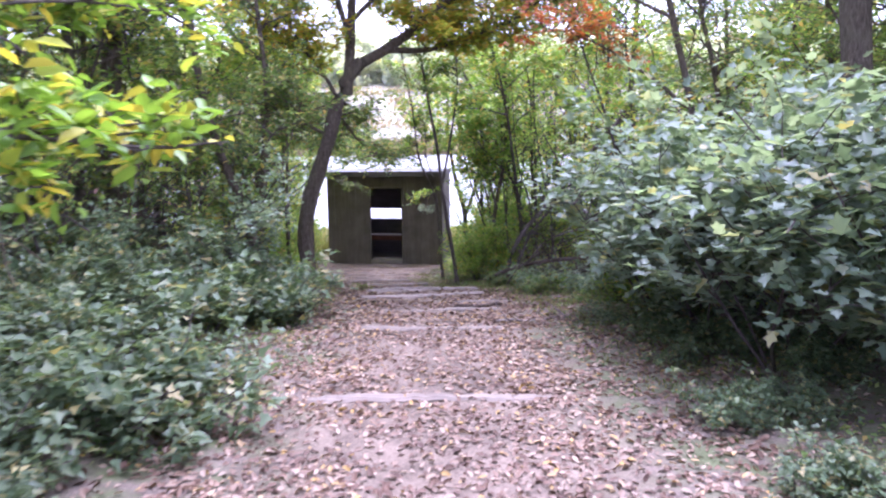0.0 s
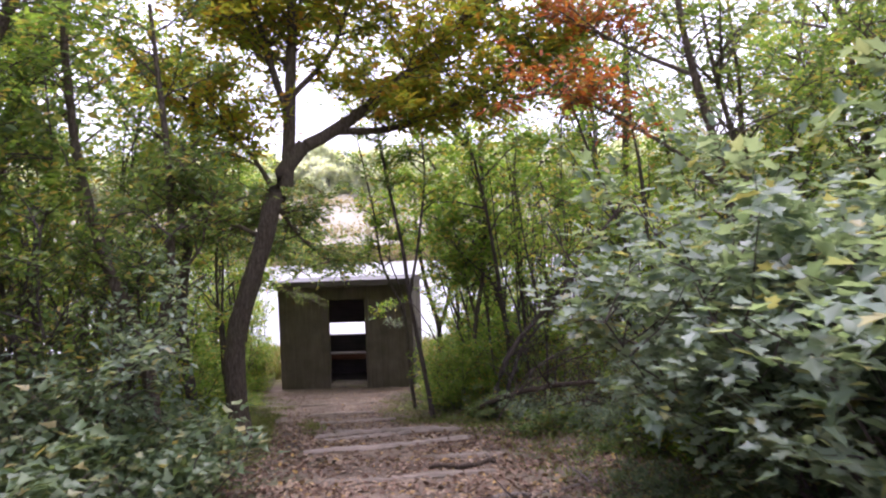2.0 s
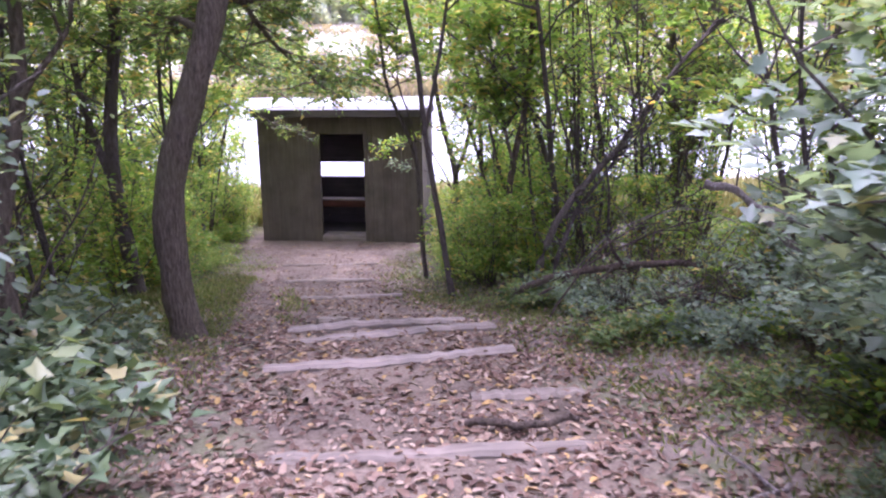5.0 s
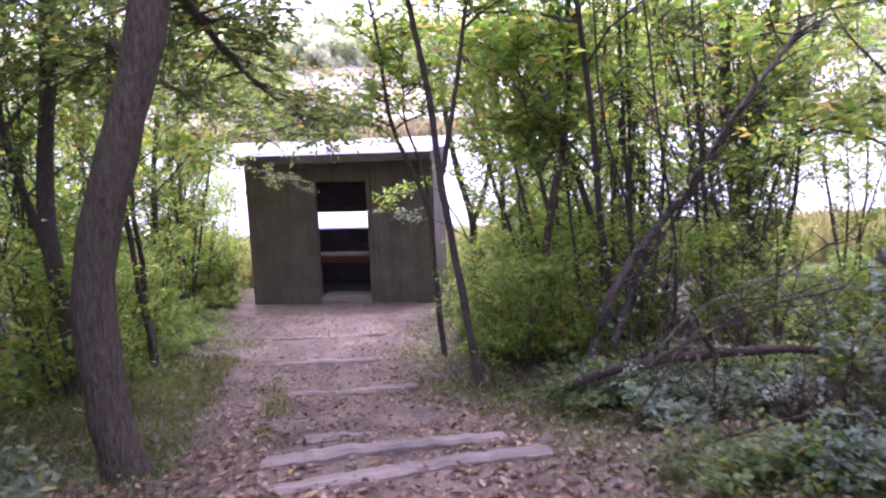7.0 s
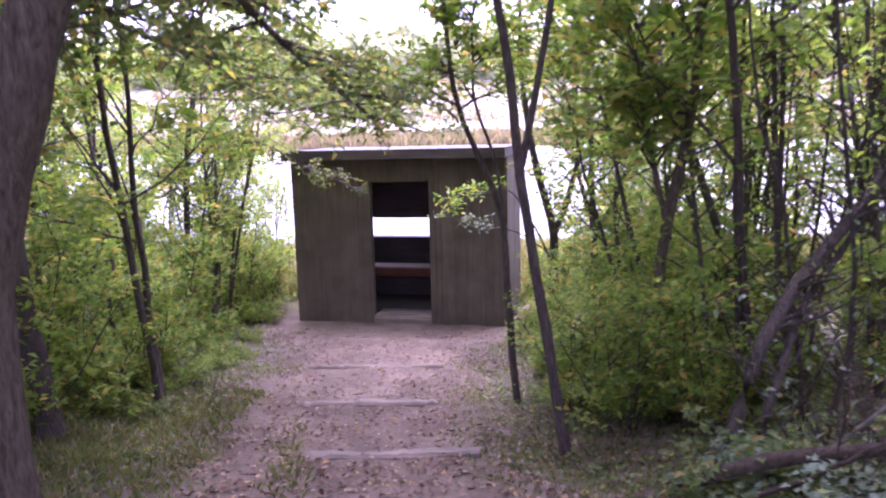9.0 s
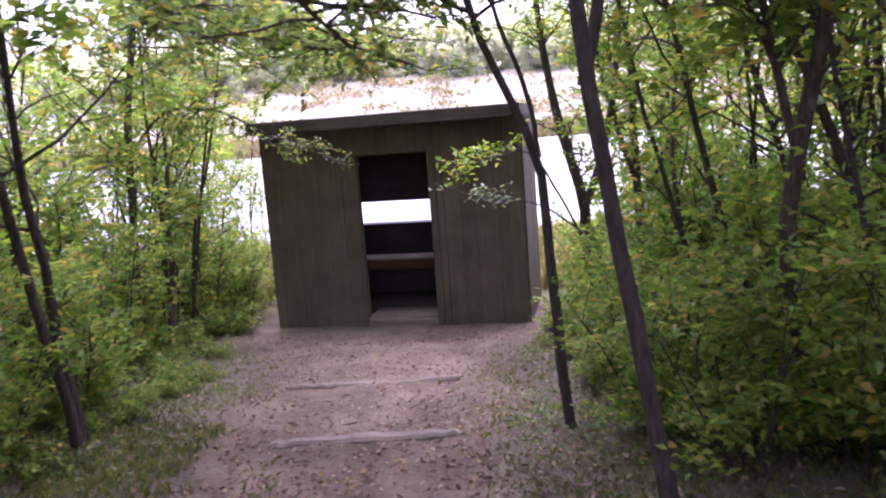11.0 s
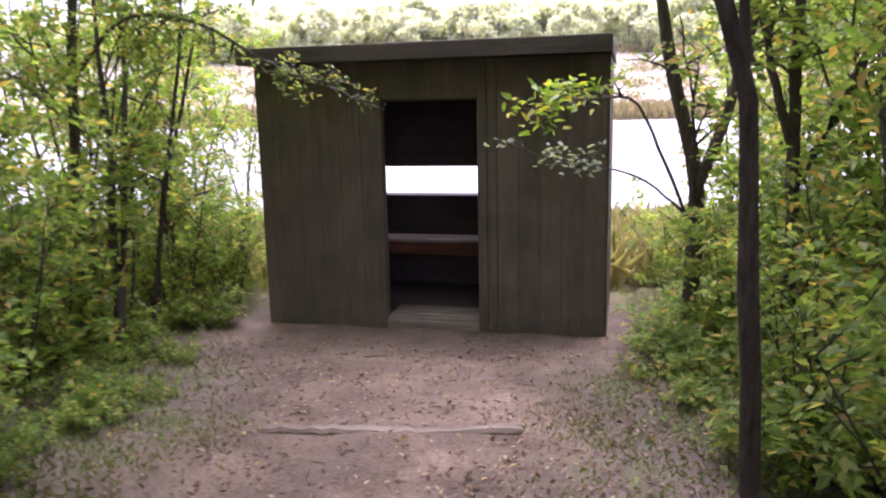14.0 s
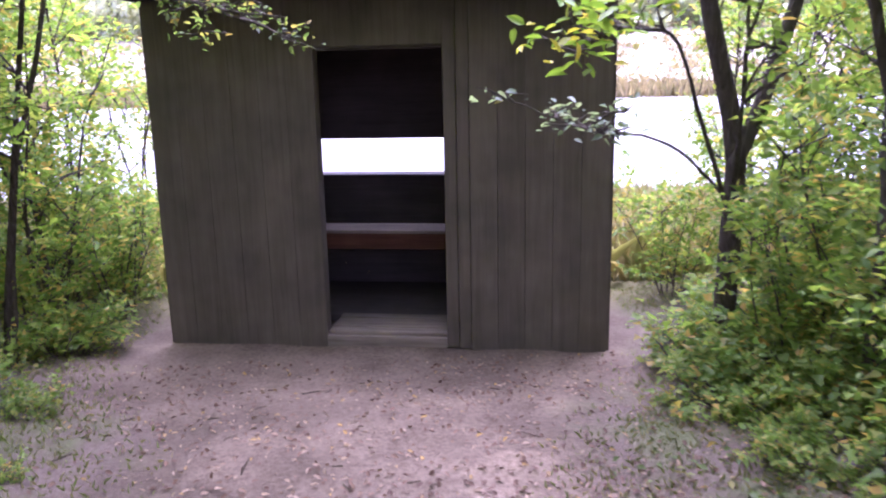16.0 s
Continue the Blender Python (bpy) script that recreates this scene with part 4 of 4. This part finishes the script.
planting([(2.7, 6.3, 1.05), (2.55, 7.5, 1.1), (3.5, 5.0, 1.2), (3.5, 6.4, 1.35), (3.1, 8.0, 1.35), (4.4, 5.3, 1.35), (4.5, 7.3, 1.5), (2.5, 8.6, 1.1), (5.6, 6.2, 1.5), (4.1, 8.8, 1.5)],
         GREY_SHRUBS, "shrub", BARK_THIN, LEAF_GREY, "large spreading shrub with grey-green leaves over the path edge", "shrub", "grey-green shrubs")
low = []
for _ in range(82):
    y = prng.uniform(2.0, 13.5)
    low.append((-1.75 - 0.45 * (y > 9.8) - 3.4 * prng.uniform(0, 1) ** 1.3, y, prng.uniform(0.8, 1.45)))
for _ in range(70):
    y = prng.uniform(9.0, 14.2)
    low.append((1.05 + max(0, 0.9 - (y - 9) * 0.22) + 4.0 * prng.uniform(0, 1) ** 1.2, y, prng.uniform(0.5, 0.95)))
for _ in range(34):
    low.append((1.75 + 1.5 * prng.uniform(0, 1), prng.uniform(3.0, 9.0), prng.uniform(0.35, 0.6)))
low = [r for r in low if math.hypot(r[0] + 1.98, r[1] - 12.2) > 1.0 and not (r[0] < 0 and r[1] > 12.1)]
planting([r for r in low if r[0] < 0 or r[1] < 9], LOW_SHRUBS, "undergrowth", BARK_THIN, LEAF_BRAMBLE, "low bramble-like undergrowth with dull green leaves", "undergrowth", "undergrowth beside the path")
right_low = [r for r in low if r[0] > 0 and r[1] >= 9 and wobble(r[0], r[1], 1.2) > -0.35]
for share, leaf, tint in ((0, LEAF_GREY, "pale grey-green"), (1, LEAF_GREEN, "mid green"), (2, LEAF_GREY, "pale grey-green"), (3, LEAF_BRIGHT, "light green")):
    planting(right_low[share::4], LOW_SHRUBS, "undergrowth", BARK_THIN, leaf, "low undergrowth with " + tint + " leaves among dead wood", "undergrowth", "undergrowth beside the path", lo=0.6, hi=1.25)
bare = [(prng.uniform(2.0, 4.4), prng.uniform(9.6, 14.0), prng.uniform(0.35, 0.6)) for _ in range(16)]
bare += [(prng.uniform(1.6, 3.4), prng.uniform(11.6, 14.0), prng.uniform(0.3, 0.55)) for _ in range(12)]
planting([(2.45, 9.9, 0.55), (3.0, 10.7, 0.6), (3.4, 11.7, 0.65), (3.2, 9.6, 0.75), (3.8, 12.9, 0.7)], GREY_SHRUBS, "shrub", BARK_THIN, LEAF_GREY, "waist-high shrub with dull grey-green leaves and dead twigs", "shrub", "grey-green shrubs")
planting([(-3.2, 5.9, 0.6), (-3.6, 7.4, 0.7), (-2.9, 8.8, 0.55), (-4.2, 9.0, 0.8), (-4.5, 6.4, 0.85), (-3.7, 10.4, 0.65), (-3.9, 4.6, 0.7)], GREY_SHRUBS, "shrub", BARK_THIN, LEAF_BRAMBLE, "waist-high shrub with dull green lobed leaves", "shrub", "shrubs above the undergrowth")
planting(bare, BRUSH, "brush", BARK_LOG, LEAF_DRY, "tangle of bare brown twigs with a few dead leaves", "brush", "bare brush")
herbs = []
for _ in range(40):
    herbs.append((-3.25 - 2.2 * prng.uniform(0, 1), prng.uniform(14.0, 20.5), prng.uniform(0.35, 0.75)))
for _ in range(46):
    herbs.append((0.35 + 2.2 * prng.uniform(0, 1), prng.uniform(14.6, 19.8), prng.uniform(0.4, 0.9)))
for _ in range(34):
    y = prng.uniform(13.0, 20.5)
    herbs.append((-0.16 + (y - 7.58) * prng.uniform(0.40, 0.68), y, prng.uniform(0.5, 1.0)))
for _ in range(22):
    herbs.append((0.25 + 0.9 * prng.uniform(0, 1), prng.uniform(16.0, 19.3), prng.uniform(0.25, 0.45)))
for _ in range(20):
    herbs.append((-3.0 - 1.2 * prng.uniform(0, 1), prng.uniform(16.2, 19.2), prng.uniform(0.25, 0.45)))
herbs = [r for r in herbs if not (0 < r[0] < 0.9 and r[1] < 15.6)]
planting(herbs, LOW_SHRUBS, "undergrowth", BARK_THIN, LEAF_BRIGHT, "low light green herbs at the foot of the bushes", "undergrowth", "herbs near the hide")
bright = [(-3.55, 14.8, 0.75), (-3.5, 15.8, 0.75), (-3.6, 16.8, 0.8), (-3.8, 17.8, 0.85), (-4.0, 18.7, 0.8), (-4.2, 16.2, 1.1), (-4.6, 18.0, 1.1), (-4.0, 20.3, 0.8), (-3.6, 21.0, 0.7), (-4.3, 21.9, 0.9), (-3.75, 21.3, 0.6), (-4.5, 21.4, 0.8), (-5.2, 20.8, 0.9), (-5.2, 19.2, 1.1), (0.9, 21.2, 0.7), (1.5, 20.6, 0.8), (3.2, 16.0, 1.0), (3.8, 17.5, 1.0), (4.6, 16.4, 1.1), (3.0, 19.4, 1.0), (5.4, 18.0, 1.2), (2.8, 14.9, 0.8), (6.2, 16.8, 1.2), (4.4, 14.8, 1.0), (5.6, 15.0, 1.1), (-3.7, 13.4, 0.9),
          (0.75, 14.9, 0.75), (1.2, 14.7, 0.7), (0.5, 15.6, 0.7), (0.6, 17.0, 0.7), (0.8, 18.9, 0.8), (1.5, 16.2, 0.9), (1.6, 17.6, 1.0), (1.3, 19.4, 1.0), (2.4, 18.6, 1.1), (2.2, 20.4, 1.0), (2.4, 16.6, 0.9), (1.15, 17.9, 0.85), (1.9, 18.3, 0.95), (1.0, 16.4, 0.7), (2.1, 17.1, 0.95), (1.5, 18.9, 0.95), (1.7, 15.4, 0.8)]


def open_to_lake(r):
    """A gap in the bushes through which the lake shows."""
    return r[1] > 12.5 and 0.45 < (r[0] + 0.16) / (r[1] - 7.58) < 0.62


planting([r for r in bright if not open_to_lake(r)], BRIGHT_SHRUBS, "bush", BARK_THIN, LEAF_BRIGHT, "light green bush with small leaves near the hide", "bush", "light green bushes")
thick = []
for _ in range(17):
    thick.append((prng.uniform(-9.5, -3.7), prng.uniform(12.5, 22.5), prng.uniform(0.7, 1.2)))
for _ in range(22):
    thick.append((1.0 + 7.5 * prng.uniform(0, 1) ** 1.2, prng.uniform(14.8, 22.5), prng.uniform(0.8, 1.4)))
thick += [(prng.uniform(-8.5, -4.2), prng.uniform(13.5, 21.5), prng.uniform(0.8, 1.2)) for _ in range(11)]
thick += [(2.3, 17.8, 0.8), (1.7, 18.5, 0.75), (2.9, 18.4, 0.85), (3.4, 17.2, 0.8)]
thick += [(-3.85, 20.4, 0.75), (-4.3, 21.6, 0.9), (-3.9, 22.6, 0.8), (-4.1, 20.8, 0.9), (-4.7, 22.2, 0.9), (-4.7, 20.2, 1.0), (-5.4, 21.0, 1.0), (-5.2, 19.4, 1.1), (2.0, 19.4, 1.0), (2.8, 20.6, 1.1), (1.6, 21.2, 0.9), (1.9, 20.9, 0.8)]
planting([r for k, r in enumerate(thick) if (not open_to_lake(r) or k % 3 == 0) and not (0.8 < r[0] < 3.3 and r[1] < 18.2 and k % 3) and not (-3.6 < r[0] < 0.7 and r[1] > 19)], THICKET, "thicket", BARK_THIN, LEAF_BRIGHT, "tall thicket of thin stems with yellow-green leaves", "thicket", "thickets round the hide", lo=0.9, hi=1.1)
poles = [(prng.uniform(0.9, 4.2), prng.uniform(14.4, 18.2), prng.uniform(0.75, 1.05)) for _ in range(9)]
poles += [(prng.uniform(-6.5, -3.5), prng.uniform(13.2, 20.0), prng.uniform(0.7, 1.0)) for _ in range(12)]
planting([r for k, r in enumerate(poles) if not open_to_lake(r) or k % 3 == 0], POLES, "thicket", BARK_THIN, LEAF_BRIGHT, "clump of tall thin stems with few leaves", "thicket", "thin-stemmed clumps", lo=0.9, hi=1.1)
dim = []
for _ in range(28):
    dim.append((-3.2 - 7 * prng.uniform(0, 1), prng.uniform(1.5, 13.0), prng.uniform(0.8, 1.3)))
for _ in range(28):
    dim.append((3.4 + 7 * prng.uniform(0, 1), prng.uniform(2.0, 14.8), prng.uniform(0.8, 1.3)))
planting([r for r in dim if not open_to_lake(r) and not (2 < r[0] < 6 and 9.3 <= r[1] < 14) and not (2 < r[0] < 6.8 and r[1] < 9.3)], THICKET, "thicket", BARK_THIN, LEAF_GREEN, "tall shady thicket of thin dark stems", "thicket", "thickets in the wood", lo=0.9, hi=1.1)
planting([(-3.2, 9.8, 1.1), (-4.0, 9.2, 1.4), (-5.2, 7.0, 1.5), (-4.4, 10.6, 1.5), (-5.0, 8.4, 1.6), (-3.3, 11.6, 1.2), (-4.0, 6.0, 1.4), (1.7, 13.9, 0.9), (2.3, 14.2, 1.0), (1.9, 15.1, 0.9), (3.0, 14.6, 1.1)], BRUSH, "brush", BARK, LEAF_GREY, "tangle of bare brown twigs", "brush", "bare brush")
shade = [(prng.uniform(-6.8, -3.1), prng.uniform(7.0, 11.3), prng.uniform(1.0, 1.6)) for _ in range(16)]
planting(shade, BRUSH, "brush", BARK_THIN, LEAF_DRY, "tall tangle of bare brown twigs in the shade", "brush", "bare brush")
planting([(-3.9, 8.0, 0.9), (-4.8, 9.4, 1.0), (-5.6, 8.2, 1.1), (-3.6, 10.6, 0.85), (-5.0, 11.0, 1.1), (-6.2, 10.2, 1.2), (-6.8, 9.0, 1.2), (6.4, 13.4, 1.2)], THICKET, "thicket", BARK_THIN, LEAF_GREEN, "tall shady thicket of thin dark stems", "thicket", "thickets in the wood", lo=0.9, hi=1.1)
woods = []
while len(woods) < 64:
    x, y = prng.uniform(-17, 16), prng.uniform(-6, 22)
    if abs(x + 0.3) < 3.2 or (2 < x < 9 and y < 9.5 and prng.uniform(0, 1) < 0.8) or (y < 3 and prng.uniform(0, 1) < 0.6) or (y > 11.5 and abs(x + 1) < 7.5) or (y > 17 and prng.uniform(0, 1) < 0.5) or any(math.hypot(x - a, y - b) < 1.1 for a, b, _ in woods):
        continue
    woods.append((x, y, prng.uniform(0.75, 1.2)))
left_woods = [r for r in woods if r[1] < 12]
planting(left_woods, TREES, "woodland_tree", BARK, LEAF_GREEN, "slender woodland tree with a green crown", "tree", "woodland trees", ("trunk", "crown"))
planting([r for r in woods if r[1] >= 12], TREES, "woodland_tree", BARK, LEAF_BRIGHT, "slender woodland tree with yellow-green leaves", "tree", "woodland trees by the lake", ("trunk", "crown"))
planting([(-4.5, 9.9, 0.95), (-5.7, 12.3, 1.0), (-6.4, 7.6, 1.1), (-4.3, 7.0, 0.9), (-5.0, 14.9, 1.0), (5.2, 14.6, 1.0), (6.4, 16.2, 1.0), (4.3, 17.4, 0.95), (5.6, 11.2, 0.95), (7.2, 12.6, 1.0), (4.7, 12.7, 0.8), (7.4, 10.6, 1.0)], TREES, "woodland_tree", BARK, LEAF_GREEN, "slender woodland tree with a green crown", "tree", "woodland trees", ("trunk", "crown"))
grown_tree("red_leaved_tree", 3.7, 10.9, [
    ([(3.7, 10.9, 0.9), (3.6, 10.9, 2.2), (3.4, 10.9, 3.6), (3.1, 11.0, 5.0), (2.9, 11.1, 7.0)], 0.07, 0.025),
    ([(3.45, 10.9, 3.4), (2.8, 10.9, 3.9), (2.1, 10.9, 4.3), (1.4, 10.9, 4.5)], 0.028, 0.006),
    ([(3.2, 10.95, 4.6), (2.6, 11.3, 5.0), (2.0, 11.6, 5.4), (1.5, 11.8, 5.6)], 0.028, 0.006),
], [(1, 16, 0.6, 10, 0.085, LEAF_RED, 0.35), (2, 16, 0.6, 10, 0.085, LEAF_RED, 0.35), (0, 16, 1.0, 12, 0.09, LEAF_GREEN, 0.4)], BARK, "slender tree with rusty red autumn leaves", seed=51)
planting([(-3.2, 16.2, 0.8), (-4.0, 13.6, 0.85), (1.7, 16.6, 0.8), (2.9, 15.6, 0.85), (2.2, 18.2, 0.75), (4.6, 14.0, 0.9), (3.4, 12.4, 0.9), (-3.9, 11.2, 0.9), (-5.4, 14.6, 1.0), (-3.7, 18.9, 0.9), (-4.6, 16.0, 0.9), (1.9, 15.6, 1.05), (-4.6, 13.0, 1.0), (1.3, 17.2, 0.7), (4.2, 17.3, 0.9), (5.3, 16.2, 0.9)], THIN_TREES, "woodland_tree", BARK_THIN, LEAF_BRIGHT, "slender tree with light yellow-green leaves near the hide", "tree", "woodland trees by the lake", ("trunk", "crown"))
grown_tree("lime_branch_tree", -3.1, 3.4, [
    ([(-3.1, 3.4, 1.3), (-3.0, 3.4, 2.4), (-2.7, 3.5, 3.6), (-2.3, 3.6, 5.0)], 0.06, 0.03),
    ([(-2.95, 3.4, 2.7), (-2.3, 3.5, 3.0), (-1.75, 3.6, 3.2), (-1.35, 3.7, 3.15)], 0.02, 0.004),
    ([(-2.9, 3.4, 2.9), (-2.4, 3.2, 3.6), (-1.9, 3.1, 4.0), (-1.5, 3.0, 4.1)], 0.02, 0.004),
    ([(-2.8, 3.45, 3.3), (-2.5, 4.2, 3.7), (-2.2, 5.0, 3.9), (-1.9, 5.8, 3.95)], 0.02, 0.004),
], [(1, 18, 0.5, 9, 0.115, LEAF_LIME, 0.25), (2, 16, 0.55, 9, 0.115, LEAF_LIME, 0.25), (3, 16, 0.5, 9, 0.11, LEAF_LIME, 0.25), (0, 14, 0.9, 16, 0.09, LEAF_GREEN, 0.5)], BARK_THIN, "young tree with lime and yellow leaves", seed=14)

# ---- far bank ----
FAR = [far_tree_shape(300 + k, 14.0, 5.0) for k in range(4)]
# The trees carry haze in their leaf and bark colours; the air is clear.
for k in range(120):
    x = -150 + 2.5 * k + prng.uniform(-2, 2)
    plant("far_tree", "trunk", "crown", FAR[k % 4], BARK_FAR_HAZED, LEAF_FAR_HAZED, x, prng.uniform(240, 268), prng.uniform(0, 360), prng.uniform(0.8, 1.35), "tree on the slope beyond the lake, haze put into its pale colour", "tree", "far shore trees", 2.0)
n = 9000
heart = np.stack([prng.uniform(-100, 100, 160), prng.uniform(150, 246, 160)], 1)[prng.integers(0, 160, n)]
rx, ry = heart[:, 0] + prng.normal(0, 2.6, n), heart[:, 1] + prng.normal(0, 1.6, n)
at = np.stack([rx, ry, land(rx, ry) + np.abs(prng.normal(0, 0.7, n))], 1)
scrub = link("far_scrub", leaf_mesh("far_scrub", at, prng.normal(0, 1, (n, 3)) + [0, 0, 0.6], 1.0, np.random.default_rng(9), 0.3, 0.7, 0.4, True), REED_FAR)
tagged(scrub, "hazy yellowish scrub on the slope beyond the lake", "scrub", kind="stuff")
n = 14000
rx, ry = prng.uniform(-120, 120, n), prng.uniform(144, 158, n)
at = np.stack([rx, ry, land(rx, ry) - 0.1], 1)
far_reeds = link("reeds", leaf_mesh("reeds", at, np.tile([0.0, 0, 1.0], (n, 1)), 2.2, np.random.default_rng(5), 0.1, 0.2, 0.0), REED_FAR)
tagged(far_reeds, "pale yellow reed belt on the far shore", "reeds", kind="stuff")
n = 30000
rx, ry = prng.uniform(-14, 16, n), 21.6 + 12 * prng.uniform(0, 1, n) ** 1.3
at = np.stack([rx, ry, land(rx, ry) - 0.03], 1)
lean = np.stack([prng.normal(0, 0.22, n), prng.normal(0, 0.22, n), np.ones(n)], 1)
near_reeds = link("reeds", leaf_mesh("shore_grass", at, lean, 0.5, np.random.default_rng(6), 0.5, 0.035, 0.0, True), REED)
tagged(near_reeds, "yellow-green shore grass behind the hide", "grass", kind="stuff")

# ---- grass and leaf litter ----
n = 300000
rx, ry = prng.uniform(-4.6, 3.2, n), prng.uniform(2.0, 21.5, n)
off = np.abs(rx - path_middle(ry)) - path_half(ry)
keep = (prng.uniform(0, 1, n) < np.clip((off + 0.3) / 0.5, 0, 1) * (0.6 + 0.4 * wobble(rx, ry, 1.9))) & (ry > 10.5 + prng.uniform(-6, 3, n)) & (off < 1.7)
strip = np.interp(ry, [12.8, 14.0, 15.6], [-1.22, -1.46, -1.80])
tuft = (np.hypot((rx - strip - 0.04 * np.sin(ry * 5)) / 0.19, (ry - 14.2) / 1.5) + prng.uniform(0, 0.9, n) < 1.0) & (wobble(rx, ry, 3.1) > -0.55) & (prng.uniform(0, 1, n) < 0.6)
left_verge = (rx < path_middle(ry) - path_half(ry) + 0.1) & (ry > 12.4) & (ry < 16.5) & (off < 1.5) & (prng.uniform(0, 1, n) < 0.42 + 0.3 * wobble(rx, ry, 2.3))
hut_in = (ry > 19.75) & (np.abs(rx + 1.4) < 1.8)
keep = (keep | tuft | left_verge) & ~hut_in
tall = np.where(tuft, 0.065, np.where(left_verge, 0.075, np.interp(ry, [0, 13, 17, 20], [0.055, 0.055, 0.042, 0.036])))[keep]
rx, ry = rx[keep], ry[keep]
at = np.stack([rx, ry, land(rx, ry) - 0.01], 1)
grass = link("grass", leaf_mesh("grass", at, np.stack([prng.normal(0, 0.5, len(rx)), prng.normal(0, 0.5, len(rx)), np.ones(len(rx))], 1), tall, np.random.default_rng(7), 0.6, 0.08, 0.3, True), GRASS)
tagged(grass, "thin dull grass along the path edges", "grass", kind="stuff")
n = 110000
rx, ry = prng.normal(0, 1.6, n) + 0.1, prng.uniform(1.5, 20.0, n)
rx = rx + path_middle(ry)
off = np.abs(rx - path_middle(ry)) - path_half(ry)
dense = np.interp(ry, [0, 8, 12, 14, 17, 20], [0.9, 1.0, 0.95, 0.6, 0.55, 0.5])
dense = dense * np.where(np.abs(rx - path_middle(ry)) < 0.5, 0.6, 1.0) * (0.55 + 0.45 * wobble(rx, ry, 2.2))
on_step = np.zeros(n, bool)
for lx, ly, sx, sy, w in STEPS[4:]:
    f = (rx - lx) / (sx - lx)
    on_step |= (f > 0) & (f < 1) & (np.abs(ry - ly - f * (sy - ly)) < w * 0.75)
dense = np.where(on_step, np.where(ry > 13.6, dense * 0.45, dense * 0.8), dense)
dense = np.where((ry > 12.4) & (rx < path_middle(ry) - path_half(ry) * 0.9), dense * 0.3, dense)
keep = (prng.uniform(0, 1, n) < dense) & ~((ry > 19.7) & (np.abs(rx + 1.4) < 1.8))
rx, ry = rx[keep], ry[keep]
at = np.stack([rx, ry, land(rx, ry) + 0.006 + prng.uniform(0, 0.012, len(rx))], 1)
ang = prng.uniform(0, 2 * np.pi, len(rx))
litter = link("leaf_litter", leaf_mesh("leaf_litter", at, np.stack([np.cos(ang), np.sin(ang), prng.normal(0, 0.15, len(rx))], 1), np.interp(ry, [0, 12, 16, 20], [0.054, 0.056, 0.038, 0.028]), np.random.default_rng(8), 0.3, 0.55, 1.5), LEAF_DRY)
tagged(litter, "brown and pinkish fallen leaves on the path", "leaf litter", kind="stuff")

# twigs and crumbs of bark on the bare earth
lines = []
trng = np.random.default_rng(17)
for _ in range(170):
    y = trng.uniform(9.0, 19.6)
    x = float(path_middle(y)) + trng.normal(0, 0.75)
    a = trng.uniform(0, 2 * math.pi)
    s = trng.uniform(0.03, 0.16)
    pts = np.array([[x + math.cos(a) * s * f, y + math.sin(a) * s * f + 0.01 * math.sin(f * 3), 0] for f in (-0.5, 0, 0.5)])
    pts[:, 2] = land(pts[:, 0], pts[:, 1]) + 0.006
    lines.append((pts, np.array([0.003, 0.004, 0.002]) * trng.uniform(0.6, 1.4)))
v, f = tubes(lines, 4)
debris = link("fallen_twigs", mesh_np("fallen_twigs", v, f), BARK)
tagged(debris, "small brown twigs scattered on the bare path", "twigs", kind="stuff")

# small leaves that creep over the verges
n = 60000
rx, ry = prng.uniform(-4.8, 3.2, n), prng.uniform(2.5, 20.5, n)
off = np.abs(rx - path_middle(ry)) - path_half(ry)
keep = (prng.uniform(0, 1, n) < np.clip((off - 0.05) / 0.5, 0, 1) * np.clip(0.35 + 0.9 * wobble(rx, ry, 1.4), 0, 1)) & (off < 2.2) & ~((ry > 19.7) & (np.abs(rx + 1.4) < 1.9))
rx, ry = rx[keep], ry[keep]
at = np.stack([rx, ry, land(rx, ry) + 0.01 + prng.uniform(0, 0.07, len(rx))], 1)
ang = prng.uniform(0, 2 * np.pi, len(rx))
creeper = link("ground_cover", leaf_mesh("ground_cover", at, np.stack([np.cos(ang), np.sin(ang), prng.normal(0, 0.3, len(rx))], 1), 0.045, np.random.default_rng(9), 0.3, 0.6, 1.2, True), LEAF_GREEN)
tagged(creeper, "small green creeping leaves on the path verge", "ground cover", kind="stuff")
